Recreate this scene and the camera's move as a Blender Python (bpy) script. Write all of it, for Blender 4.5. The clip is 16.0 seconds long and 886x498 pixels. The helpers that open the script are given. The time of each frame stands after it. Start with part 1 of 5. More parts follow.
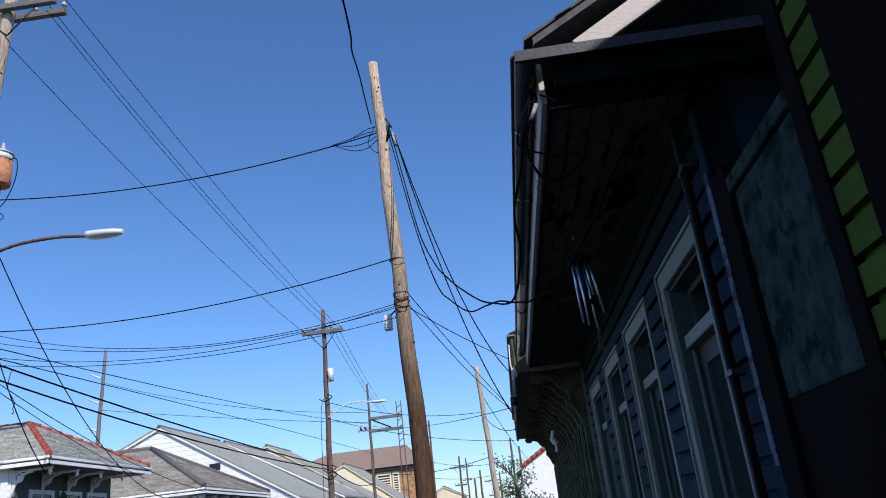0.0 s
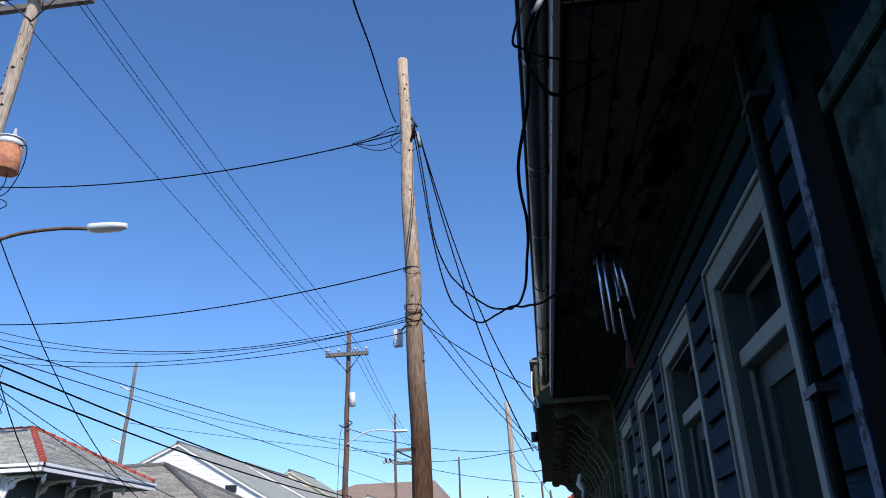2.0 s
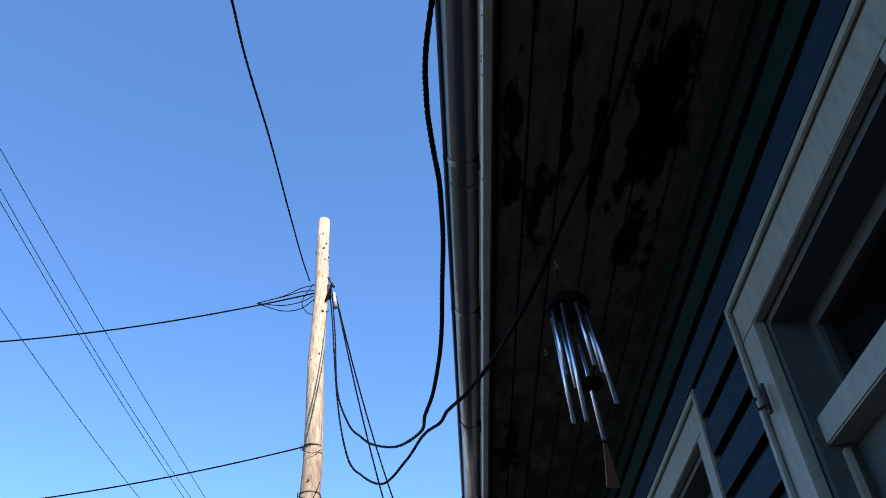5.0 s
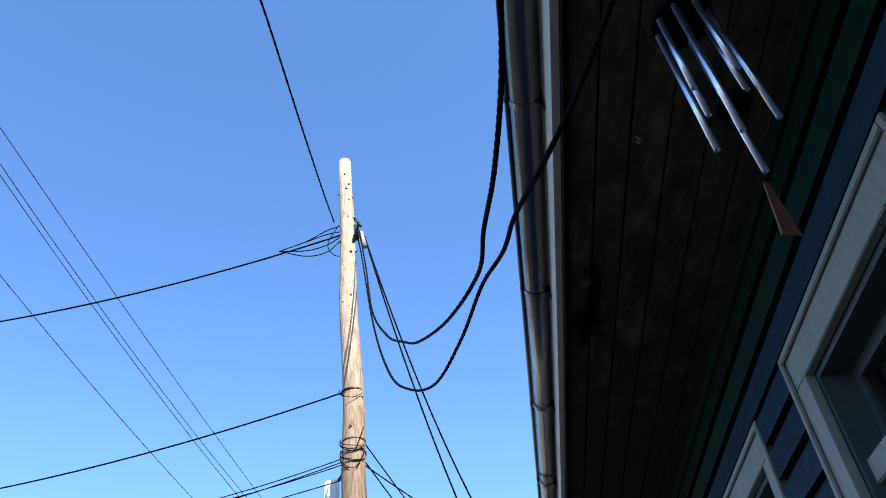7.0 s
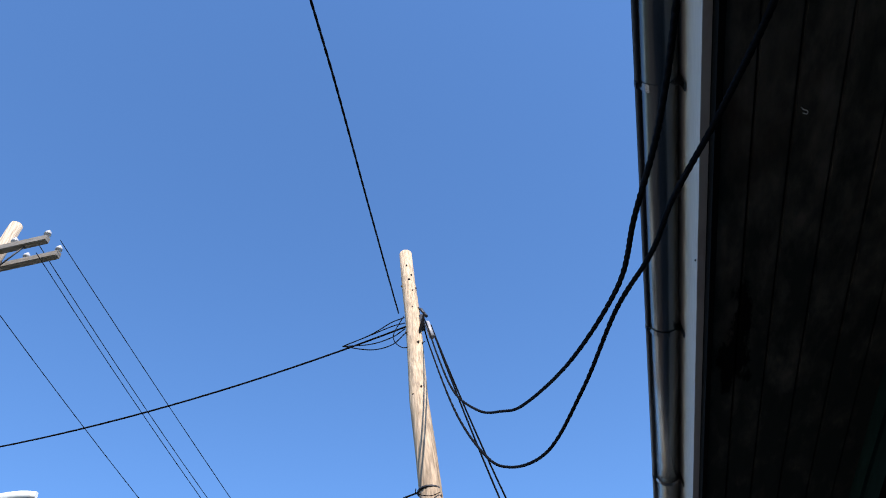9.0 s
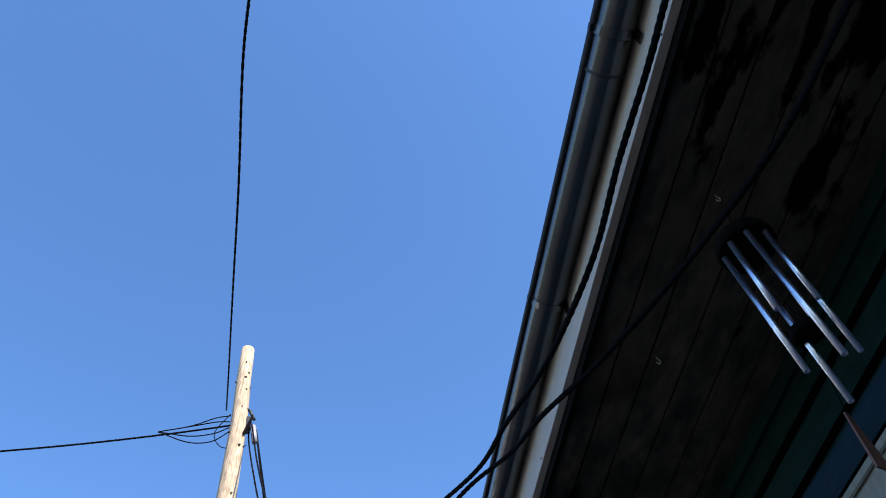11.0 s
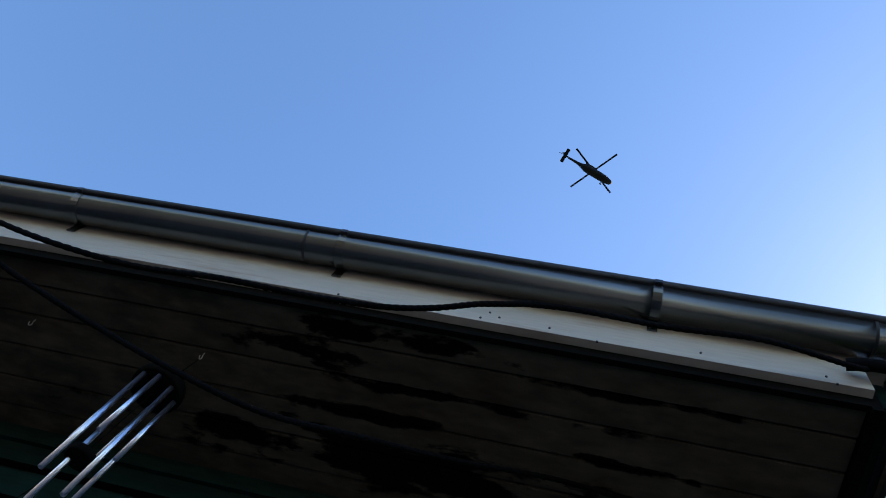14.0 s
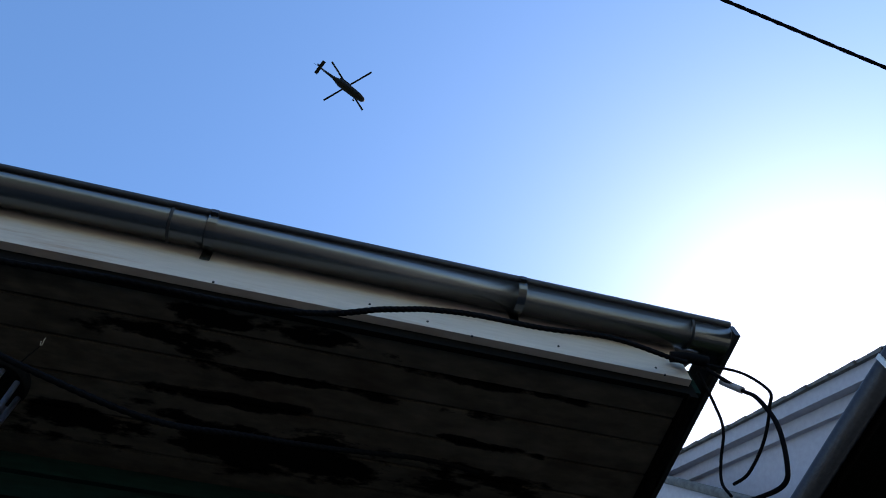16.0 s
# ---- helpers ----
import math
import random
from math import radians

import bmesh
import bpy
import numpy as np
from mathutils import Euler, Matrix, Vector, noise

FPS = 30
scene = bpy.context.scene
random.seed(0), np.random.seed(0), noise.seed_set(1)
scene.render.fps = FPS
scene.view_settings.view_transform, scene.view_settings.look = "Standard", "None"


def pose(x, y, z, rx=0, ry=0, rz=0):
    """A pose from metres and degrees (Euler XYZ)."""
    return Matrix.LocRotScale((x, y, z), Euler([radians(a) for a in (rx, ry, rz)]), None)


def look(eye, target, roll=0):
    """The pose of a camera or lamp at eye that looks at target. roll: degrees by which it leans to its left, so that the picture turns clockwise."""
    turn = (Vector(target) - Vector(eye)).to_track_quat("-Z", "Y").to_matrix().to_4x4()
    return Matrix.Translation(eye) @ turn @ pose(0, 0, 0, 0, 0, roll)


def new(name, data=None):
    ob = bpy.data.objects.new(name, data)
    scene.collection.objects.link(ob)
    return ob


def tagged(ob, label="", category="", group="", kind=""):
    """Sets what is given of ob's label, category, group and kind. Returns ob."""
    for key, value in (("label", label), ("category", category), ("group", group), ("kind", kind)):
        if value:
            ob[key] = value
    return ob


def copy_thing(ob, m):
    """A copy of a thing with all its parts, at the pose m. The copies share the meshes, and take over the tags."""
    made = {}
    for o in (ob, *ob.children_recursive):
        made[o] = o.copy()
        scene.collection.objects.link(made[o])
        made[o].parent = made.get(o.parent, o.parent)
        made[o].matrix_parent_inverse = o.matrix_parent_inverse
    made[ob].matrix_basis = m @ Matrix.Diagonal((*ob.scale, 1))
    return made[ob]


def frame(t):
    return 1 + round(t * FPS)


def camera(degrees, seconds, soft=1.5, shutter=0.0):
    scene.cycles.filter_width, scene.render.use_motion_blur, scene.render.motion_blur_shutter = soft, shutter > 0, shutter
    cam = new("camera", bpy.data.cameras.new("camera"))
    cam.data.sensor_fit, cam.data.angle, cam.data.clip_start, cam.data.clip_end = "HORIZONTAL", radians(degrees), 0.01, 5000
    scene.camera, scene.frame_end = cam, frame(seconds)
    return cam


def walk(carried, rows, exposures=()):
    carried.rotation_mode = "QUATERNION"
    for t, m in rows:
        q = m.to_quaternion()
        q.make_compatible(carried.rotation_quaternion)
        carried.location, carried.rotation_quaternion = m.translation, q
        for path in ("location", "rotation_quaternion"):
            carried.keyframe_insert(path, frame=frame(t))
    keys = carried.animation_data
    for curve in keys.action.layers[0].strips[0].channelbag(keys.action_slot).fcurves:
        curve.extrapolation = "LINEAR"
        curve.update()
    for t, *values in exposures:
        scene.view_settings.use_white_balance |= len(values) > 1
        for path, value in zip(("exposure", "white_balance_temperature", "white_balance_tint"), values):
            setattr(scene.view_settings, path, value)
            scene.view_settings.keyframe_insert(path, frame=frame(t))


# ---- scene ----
cam = camera(60.4, 16.0, soft=1.0)
PATH = [
    (0, (-1.061, -5.245, 1.632), (-1.164, -3.364, 2.306), -6.7),
    (0.5, (-0.964, -4.955, 1.661), (-1.12, -3.097, 2.386), -5.4),
    (1, (-0.921, -4.669, 1.64), (-1.156, -2.807, 2.33), -4.0),
    (1.5, (-0.927, -4.431, 1.672), (-1.143, -2.595, 2.434), -3.3),
    (2, (-0.86, -4.13, 1.678), (-1.069, -2.295, 2.446), -2.3),
    (2.5, (-0.779, -3.829, 1.656), (-0.943, -1.986, 2.414), -0.3),
    (3, (-0.755, -3.487, 1.662), (-0.895, -1.719, 2.587), -3.3),
    (5.5, (-0.848, -2.103, 1.652), (-0.843, -0.585, 2.953), -3.3),
    (6, (-0.869, -1.813, 1.648), (-0.911, -0.289, 2.942), -4.3),
    (6.5, (-0.945, -1.565, 1.676), (-0.998, -0.076, 3.011), -7.1),
    (7, (-0.986, -1.306, 1.664), (-1.067, 0.226, 2.947), -6.8),
    (7.5, (-1.021, -1.058, 1.648), (-1.123, 0.47, 2.934), -7.1),
    (8, (-1.109, -0.848, 1.684), (-1.247, 0.592, 3.064), -9.2),
    (10.5, (-1.427, -0.993, 1.734), (-1.504, 0.195, 3.342), 1.7),
    (11, (-1.443, -1.14, 1.697), (-1.161, -0.037, 3.342), -9.2),
    (11.5, (-1.571, -1.262, 1.67), (-0.943, -0.202, 3.245), -23.2),
    (12, (-1.66, -1.368, 1.627), (-0.993, -0.339, 3.207), -16.7),
    (12.5, (-1.647, -1.454, 1.591), (-0.949, -0.546, 3.231), 0.2),
    (13, (-1.603, -1.424, 1.586), (-0.903, -0.752, 3.335), 19.4),
    (13.5, (-1.68, -1.325, 1.557), (-0.92, -0.968, 3.372), 20.8),
    (14, (-1.653, -1.279, 1.589), (-0.895, -0.918, 3.404), 32.5),
    (14.5, (-1.586, -1.174, 1.559), (-0.835, -0.895, 3.392), 34.6),
    (15, (-1.682, -1.042, 1.568), (-0.806, -0.849, 3.356), 26.7),
    (15.5, (-1.712, -0.918, 1.555), (-0.858, -0.921, 3.364), 14.2),
    (16, (-1.803, -0.863, 1.614), (-0.956, -1.19, 3.396), -6.6),
]
EXPOSURES = [(0, 0.08, 6100, 15), (1.5, 0.18, 6100, 15), (3.0, 0.4, 6250, 14), (4.2, 0.82, 6500, 12), (5.5, 1.28, 6600, 12), (6.5, 1.28, 6600, 12), (7.5, 1.33, 6700, 12), (8.0, 0.95, 6550, 12), (10.5, 0.98, 6550, 12), (11.0, 1.12, 6600, 12),
             (12.0, 1.63, 6900, 14), (12.5, 1.7, 7000, 15), (13.0, 1.85, 7300, 17), (13.5, 1.50, 7550, 13), (14.0, 1.25, 7500, 11), (15.0, 1.46, 7700, 15), (15.5, 1.66, 7800, 16), (16.0, 1.18, 7250, 10)]
walk(cam, [(t, look(eye, target, roll)) for t, eye, target, roll in PATH], EXPOSURES)


# ---- light ----
SUN_AZ, SUN_EL = radians(147), radians(43.5)     # clockwise from +y, height
to_sun = Vector((math.sin(SUN_AZ) * math.cos(SUN_EL), math.cos(SUN_AZ) * math.cos(SUN_EL), math.sin(SUN_EL)))
world = bpy.data.worlds.new("sky")
scene.world = world
world.use_nodes = True
wn = world.node_tree.nodes
sky = wn.new("ShaderNodeTexSky")
sky.sky_type, sky.sun_disc = "NISHITA", False
sky.sun_elevation, sky.sun_rotation = SUN_EL, SUN_AZ
sky.air_density, sky.dust_density, sky.ozone_density = 1.0, 0.45, 7.0
wn["Background"].inputs["Strength"].default_value = 0.15
deep = wn.new("ShaderNodeHueSaturation")          # the clear deep blue of a dry autumn day
deep.inputs["Saturation"].default_value = 1.08
world.node_tree.links.new(sky.outputs["Color"], deep.inputs["Color"])
world.node_tree.links.new(deep.outputs["Color"], wn["Background"].inputs["Color"])
sun = new("sun", bpy.data.lights.new("sun", "SUN"))
sun.data.energy, sun.data.angle, sun.data.color = 4.4, radians(0.5), (1.0, 0.94, 0.85)
sun.matrix_world = look((0, 0, 40), Vector((0, 0, 40)) - to_sun)


# ---- materials ----
def mat(name, color, rough=0.7, metal=0.0, grain=40.0, vary=0.25, stain=None, stain_at=0.6, stain_scale=3.0, bump=0.15,
        stretch=(1, 1, 1), pieces=0.0, stain_width=0.08, islands=0.0):
    """Grain and blotches in object space; stain: a second colour where a slow noise passes stain_at; pieces: how far single pieces differ."""
    m = bpy.data.materials.new(name)
    m.use_nodes = True
    n, ln = m.node_tree.nodes, m.node_tree.links.new
    b = n["Principled BSDF"]
    b.inputs["Roughness"].default_value, b.inputs["Metallic"].default_value = rough, metal
    tc, mp = n.new("ShaderNodeTexCoord"), n.new("ShaderNodeMapping")
    mp.inputs["Scale"].default_value = stretch
    ln(tc.outputs["Object"], mp.inputs["Vector"])
    fine, slow = n.new("ShaderNodeTexNoise"), n.new("ShaderNodeTexNoise")
    fine.inputs["Scale"].default_value, fine.inputs["Detail"].default_value = grain, 6
    slow.inputs["Scale"].default_value, slow.inputs["Detail"].default_value = stain_scale, 5
    slow.inputs["Roughness"].default_value = 0.65
    ln(mp.outputs["Vector"], fine.inputs["Vector"])
    ln(mp.outputs["Vector"], slow.inputs["Vector"])
    ramp = n.new("ShaderNodeValToRGB")
    lo = [max(0.0, c * (1 - vary)) for c in color]
    hi = [min(1.0, c * (1 + vary)) for c in color]
    ramp.color_ramp.elements[0].position, ramp.color_ramp.elements[1].position = 0.3, 0.7
    ramp.color_ramp.elements[0].color, ramp.color_ramp.elements[1].color = (*lo, 1), (*hi, 1)
    ln(fine.outputs["Fac"], ramp.inputs["Fac"])
    out = ramp.outputs["Color"]
    if stain:
        cut = n.new("ShaderNodeValToRGB")
        cut.color_ramp.elements[0].position, cut.color_ramp.elements[1].position = stain_at, min(1.0, stain_at + stain_width)
        ln(slow.outputs["Fac"], cut.inputs["Fac"])
        mix = n.new("ShaderNodeMix")
        mix.data_type = "RGBA"
        mix.inputs[7].default_value = (*stain, 1)
        ln(cut.outputs["Color"], mix.inputs[0])
        ln(out, mix.inputs[6])
        out = mix.outputs[2]
    if pieces:
        info, mr, hsv = n.new("ShaderNodeObjectInfo"), n.new("ShaderNodeMapRange"), n.new("ShaderNodeHueSaturation")
        mr.inputs[3].default_value, mr.inputs[4].default_value = 1 - pieces, 1 + pieces
        ln(info.outputs["Random"], mr.inputs[0])
        ln(mr.outputs[0], hsv.inputs["Value"])
        ln(out, hsv.inputs["Color"])
        out = hsv.outputs["Color"]
    ln(out, b.inputs["Base Color"])
    if islands:
        geo, mr2, hsv2 = n.new("ShaderNodeNewGeometry"), n.new("ShaderNodeMapRange"), n.new("ShaderNodeHueSaturation")
        mr2.inputs[3].default_value, mr2.inputs[4].default_value = 1 - islands, 1 + islands
        ln(geo.outputs["Random Per Island"], mr2.inputs[0])
        ln(mr2.outputs[0], hsv2.inputs["Value"])
        ln(out, hsv2.inputs["Color"])
        ln(hsv2.outputs["Color"], b.inputs["Base Color"])
    if bump:
        bp = n.new("ShaderNodeBump")
        bp.inputs["Strength"].default_value, bp.inputs["Distance"].default_value = bump, 0.01
        ln(fine.outputs["Fac"], bp.inputs["Height"])
        ln(bp.outputs["Normal"], b.inputs["Normal"])
    return m


def glass(name, tint=(0.9, 0.95, 0.95)):
    m = bpy.data.materials.new(name)
    m.use_nodes = True
    b = m.node_tree.nodes["Principled BSDF"]
    b.inputs["Base Color"].default_value = (*tint, 1)
    b.inputs["Roughness"].default_value, b.inputs["Transmission Weight"].default_value, b.inputs["IOR"].default_value = 0.05, 1.0, 1.2
    return m


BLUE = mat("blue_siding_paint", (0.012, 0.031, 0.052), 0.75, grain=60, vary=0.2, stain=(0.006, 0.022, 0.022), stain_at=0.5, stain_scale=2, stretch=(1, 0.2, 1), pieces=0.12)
# siding darkened to green-black: the shade under the eave put into its colour
SHADED_SIDING = mat("shaded_green_siding_paint", (0.004, 0.016, 0.014), 0.8, grain=50, vary=0.3, stain=(0.003, 0.007, 0.007), stain_at=0.52, stain_scale=2, stretch=(1, 0.2, 1), pieces=0.2, stain_width=0.2)
TRIM = mat("grey_white_trim_paint", (0.20, 0.205, 0.172), 0.6, grain=50, vary=0.14, stain=(0.25, 0.22, 0.18), stain_at=0.68, stain_scale=6, stretch=(1, 1, 0.3))
SOFFIT = mat("weathered_soffit_paint", (0.086, 0.071, 0.054), 0.9, grain=16, vary=0.28, stain=(0.046, 0.031, 0.022), stain_at=0.52, stain_scale=2.6, stretch=(1.6, 0.6, 1), pieces=0.10, bump=0.25, stain_width=0.22)
FASCIA = mat("white_fascia_paint", (0.50, 0.44, 0.38), 0.55, grain=30, vary=0.06, stain=(0.32, 0.20, 0.13), stain_at=0.58, stain_scale=4, stretch=(1, 0.4, 3), stain_width=0.2)
GALV = mat("galvanised_gutter_metal", (0.112, 0.114, 0.118), 0.24, 0.85, grain=14, vary=0.16, stain=(0.13, 0.105, 0.085), stain_at=0.58, stain_scale=3, stretch=(1, 0.25, 1), bump=0.06, stain_width=0.25)
STEEL = mat("polished_chime_aluminium", (0.74, 0.76, 0.88), 0.32, 1.0, grain=80, vary=0.05, bump=0.0)
DARKMETAL = mat("dark_metal", (0.035, 0.035, 0.04), 0.5, 0.5, grain=60, vary=0.2)
# black wood; its colour also stands in for shade on edges and in openings
BLACKWOOD_SHADE = mat("black_wood_and_shade", (0.005, 0.0045, 0.004), 0.9, grain=60, vary=0.3)
SAILWOOD = mat("reddish_chime_wood", (0.15, 0.06, 0.035), 0.5, grain=50, vary=0.25, stretch=(3, 3, 0.4))
RUBBER = mat("black_cable_rubber", (0.004, 0.004, 0.005), 0.9, grain=90, vary=0.2)
GREYCABLE = mat("grey_cable_sleeve", (0.25, 0.25, 0.27), 0.5, grain=90, vary=0.2)
POLEWOOD = mat("weathered_pole_wood", (0.40, 0.325, 0.25), 0.9, grain=24, vary=0.42, stain=(0.12, 0.08, 0.055), stain_at=0.6, stain_scale=7, stretch=(2.2, 2.2, 0.12), bump=0.8, stain_width=0.1)
UPPER = mat("bleached_pole_wood", (0.42, 0.32, 0.225), 0.9, grain=24, vary=0.42, stain=(0.15, 0.095, 0.06), stain_at=0.61, stain_scale=7, stretch=(2.2, 2.2, 0.07), bump=0.8, stain_width=0.1)
POLEDARK = mat("creosoted_pole_wood", (0.14, 0.092, 0.068), 0.9, grain=24, vary=0.45, stain=(0.06, 0.04, 0.032), stain_at=0.57, stain_scale=7, stretch=(2.2, 2.2, 0.12), bump=0.8, stain_width=0.12)
KNOT = mat("dark_knot_wood", (0.035, 0.024, 0.018), 0.9, grain=60, vary=0.3)
ARMWOOD = mat("grey_crossarm_wood", (0.15, 0.135, 0.12), 0.85, grain=30, vary=0.3, stretch=(0.3, 2, 2))
PORCELAIN = mat("grey_porcelain", (0.4, 0.4, 0.42), 0.25, grain=50, vary=0.1, bump=0)
RUST = mat("rusted_transformer_steel", (0.42, 0.17, 0.08), 0.75, grain=25, vary=0.25, stain=(0.30, 0.11, 0.05), stain_at=0.55, stain_scale=4)
PALE = mat("pale_grey_steel", (0.66, 0.66, 0.64), 0.5, 0.1, grain=25, vary=0.08)
WHITESIDE = mat("white_siding_paint", (0.84, 0.83, 0.80), 0.6, grain=20, vary=0.06, stain=(0.6, 0.58, 0.54), stain_at=0.6, stain_scale=1.0, stain_width=0.2)
PALEGREY = mat("grey_lavender_wall_paint", (0.34, 0.325, 0.36), 0.7, grain=20, vary=0.08, stain=(0.36, 0.34, 0.38), stain_at=0.55, stain_scale=1.2, stain_width=0.3)
# deep shade of the front galleries as a dark colour
GALLERY_SHADE = mat("grey_green_gallery_shade", (0.075, 0.095, 0.09), 0.75, grain=20, vary=0.2)
CREAM = mat("cream_siding_paint", (0.78, 0.70, 0.50), 0.6, grain=20, vary=0.08)
OLIVE = mat("olive_cream_paint", (0.10, 0.10, 0.06), 0.7, grain=20, vary=0.2, stain=(0.055, 0.055, 0.035), stain_at=0.5, stain_scale=5)
GREEN = mat("lime_green_siding_paint", (0.065, 0.10, 0.012), 0.7, grain=30, vary=0.15, pieces=0.1)
SHGREY = mat("grey_green_shingles", (0.31, 0.31, 0.265), 0.9, grain=18, vary=0.35, stain=(0.22, 0.22, 0.19), stain_at=0.5, stain_scale=1.2, islands=0.22, stain_width=0.3)
SHBROWN = mat("brown_grey_shingles", (0.25, 0.228, 0.185), 0.9, grain=18, vary=0.4, stain=(0.17, 0.15, 0.12), stain_at=0.5, stain_scale=1.2, islands=0.22, stain_width=0.3)
SHRUST = mat("reddish_brown_shingles", (0.25, 0.175, 0.13), 0.9, grain=18, vary=0.3, stain=(0.19, 0.13, 0.10), stain_at=0.5, stain_scale=0.8, stain_width=0.3)
SHDARK = mat("dark_shingles", (0.10, 0.095, 0.09), 0.9, grain=18, vary=0.35)
REDTILE = mat("red_ridge_tile", (0.36, 0.07, 0.045), 0.85, grain=15, vary=0.2, pieces=0.15)
BRICK = mat("orange_brick", (0.52, 0.29, 0.14), 0.85, islands=0.25, grain=12, vary=0.25, stain=(0.33, 0.16, 0.09), stain_at=0.5, stain_scale=3)
GLASS = glass("window_glass")
# opaque: the dark of an unlit room behind is put into the glass colour
DARKGLASS = mat("unlit_window_glass", (0.02, 0.022, 0.025), 0.08, grain=3, vary=0.3, bump=0.02)
DARKPANE = mat("dark_door_pane", (0.016, 0.021, 0.020), 0.8, grain=140, vary=0.5, stain=(0.030, 0.038, 0.034), stain_at=0.5, stain_scale=5, stretch=(1, 6, 0.3), stain_width=0.2)
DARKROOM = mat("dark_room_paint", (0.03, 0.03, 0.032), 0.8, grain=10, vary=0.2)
LACE = mat("lace_curtain", (0.22, 0.22, 0.21), 0.9, grain=120, vary=0.5, stain=(0.16, 0.16, 0.16), stain_at=0.5, stain_scale=30)
DOORPAINT = mat("blue_grey_door_paint", (0.036, 0.05, 0.05), 0.6, grain=40, vary=0.15, stain=(0.05, 0.06, 0.06), stain_at=0.6, stain_scale=5)
PLYWOOD = mat("mottled_grey_green_board", (0.030, 0.050, 0.044), 0.9, grain=12, vary=0.4, stain=(0.009, 0.014, 0.014), stain_at=0.50, stain_scale=7, bump=0.5, stain_width=0.1)
ASPHALT = mat("asphalt", (0.042, 0.041, 0.040), 0.9, grain=80, vary=0.3, stain=(0.055, 0.054, 0.052), stain_at=0.6, stain_scale=0.6)
CONCRETE = mat("concrete_paving", (0.11, 0.105, 0.095), 0.9, grain=40, vary=0.15, stain=(0.075, 0.07, 0.065), stain_at=0.55, stain_scale=0.9)
EARTH = mat("dry_grass_ground", (0.05, 0.06, 0.03), 0.95, grain=4, vary=0.4)
LEAF = mat("dark_green_leaves", (0.045, 0.075, 0.025), 0.6, grain=10, vary=0.4)
BARK = mat("grey_brown_bark", (0.11, 0.085, 0.06), 0.9, grain=20, vary=0.4)
HELI = mat("dark_blue_grey_airframe", (0.012, 0.013, 0.019), 0.65, grain=3, vary=0.2, bump=0)
BLUEBIN = mat("dark_blue_plastic", (0.015, 0.02, 0.09), 0.45, grain=60, vary=0.1)


WORN = mat("flaking_pale_blue_paint", (0.085, 0.11, 0.16), 0.7, grain=40, vary=0.2, stain=(0.006, 0.008, 0.014), stain_at=0.49, stain_scale=9, stain_width=0.03)
for m in (RUBBER, BLACKWOOD_SHADE, SOFFIT, HELI, BLUE, SHADED_SIDING, PLYWOOD, GREEN, OLIVE, DARKROOM, LACE, DARKPANE, POLEWOOD, UPPER, POLEDARK):
    m.node_tree.nodes["Principled BSDF"].inputs["Specular IOR Level"].default_value = 0.06


def rot_and_shade(m, dark, spots, edge=0.06):
    """Ragged dark blots, for rot and for painted-in shade, round the given places (x, y, half width, half length)."""
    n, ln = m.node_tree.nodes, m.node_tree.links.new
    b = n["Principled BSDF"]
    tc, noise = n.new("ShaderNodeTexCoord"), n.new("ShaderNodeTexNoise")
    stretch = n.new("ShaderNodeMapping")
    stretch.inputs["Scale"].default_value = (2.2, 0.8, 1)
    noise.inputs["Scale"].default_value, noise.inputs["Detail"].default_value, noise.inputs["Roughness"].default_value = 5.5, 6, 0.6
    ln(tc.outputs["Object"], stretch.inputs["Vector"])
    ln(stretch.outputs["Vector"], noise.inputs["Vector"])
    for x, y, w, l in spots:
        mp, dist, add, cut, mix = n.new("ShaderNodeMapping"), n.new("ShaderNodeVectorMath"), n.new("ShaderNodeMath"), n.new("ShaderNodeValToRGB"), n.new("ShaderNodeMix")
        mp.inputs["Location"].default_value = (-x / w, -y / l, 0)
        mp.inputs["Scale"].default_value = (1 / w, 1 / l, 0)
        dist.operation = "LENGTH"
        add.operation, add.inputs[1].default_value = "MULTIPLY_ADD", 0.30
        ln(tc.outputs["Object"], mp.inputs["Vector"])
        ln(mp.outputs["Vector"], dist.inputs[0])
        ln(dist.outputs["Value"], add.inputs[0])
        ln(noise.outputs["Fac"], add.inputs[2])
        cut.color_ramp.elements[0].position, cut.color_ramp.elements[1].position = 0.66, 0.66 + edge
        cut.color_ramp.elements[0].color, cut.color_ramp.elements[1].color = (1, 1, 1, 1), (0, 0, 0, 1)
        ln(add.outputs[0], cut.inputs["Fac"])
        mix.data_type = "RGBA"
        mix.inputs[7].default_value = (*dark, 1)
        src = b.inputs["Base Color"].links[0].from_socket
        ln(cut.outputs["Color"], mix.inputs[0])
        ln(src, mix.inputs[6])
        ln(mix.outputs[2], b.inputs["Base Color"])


rot_and_shade(SOFFIT, (0.028, 0.029, 0.023), ((-0.30, 3.4, 3.0, 2.7),), 0.24)      # shade beyond the chime, put into the colour as a broad soft zone
# blackened rot; the long blot near the wall also paints in the shade there
rot_and_shade(SOFFIT, (0.004, 0.003, 0.0025), ((-0.60, -0.86, 0.05, 0.36), (-0.51, -0.62, 0.06, 0.30), (-0.44, -1.0, 0.03, 0.5), (-0.33, -0.75, 0.03, 0.35),
                                        (-0.33, -1.45, 0.025, 0.28), (-0.16, -0.85, 0.11, 0.95), (-0.55, -1.5, 0.02, 0.3), (-0.56, 1.3, 0.06, 0.3)))


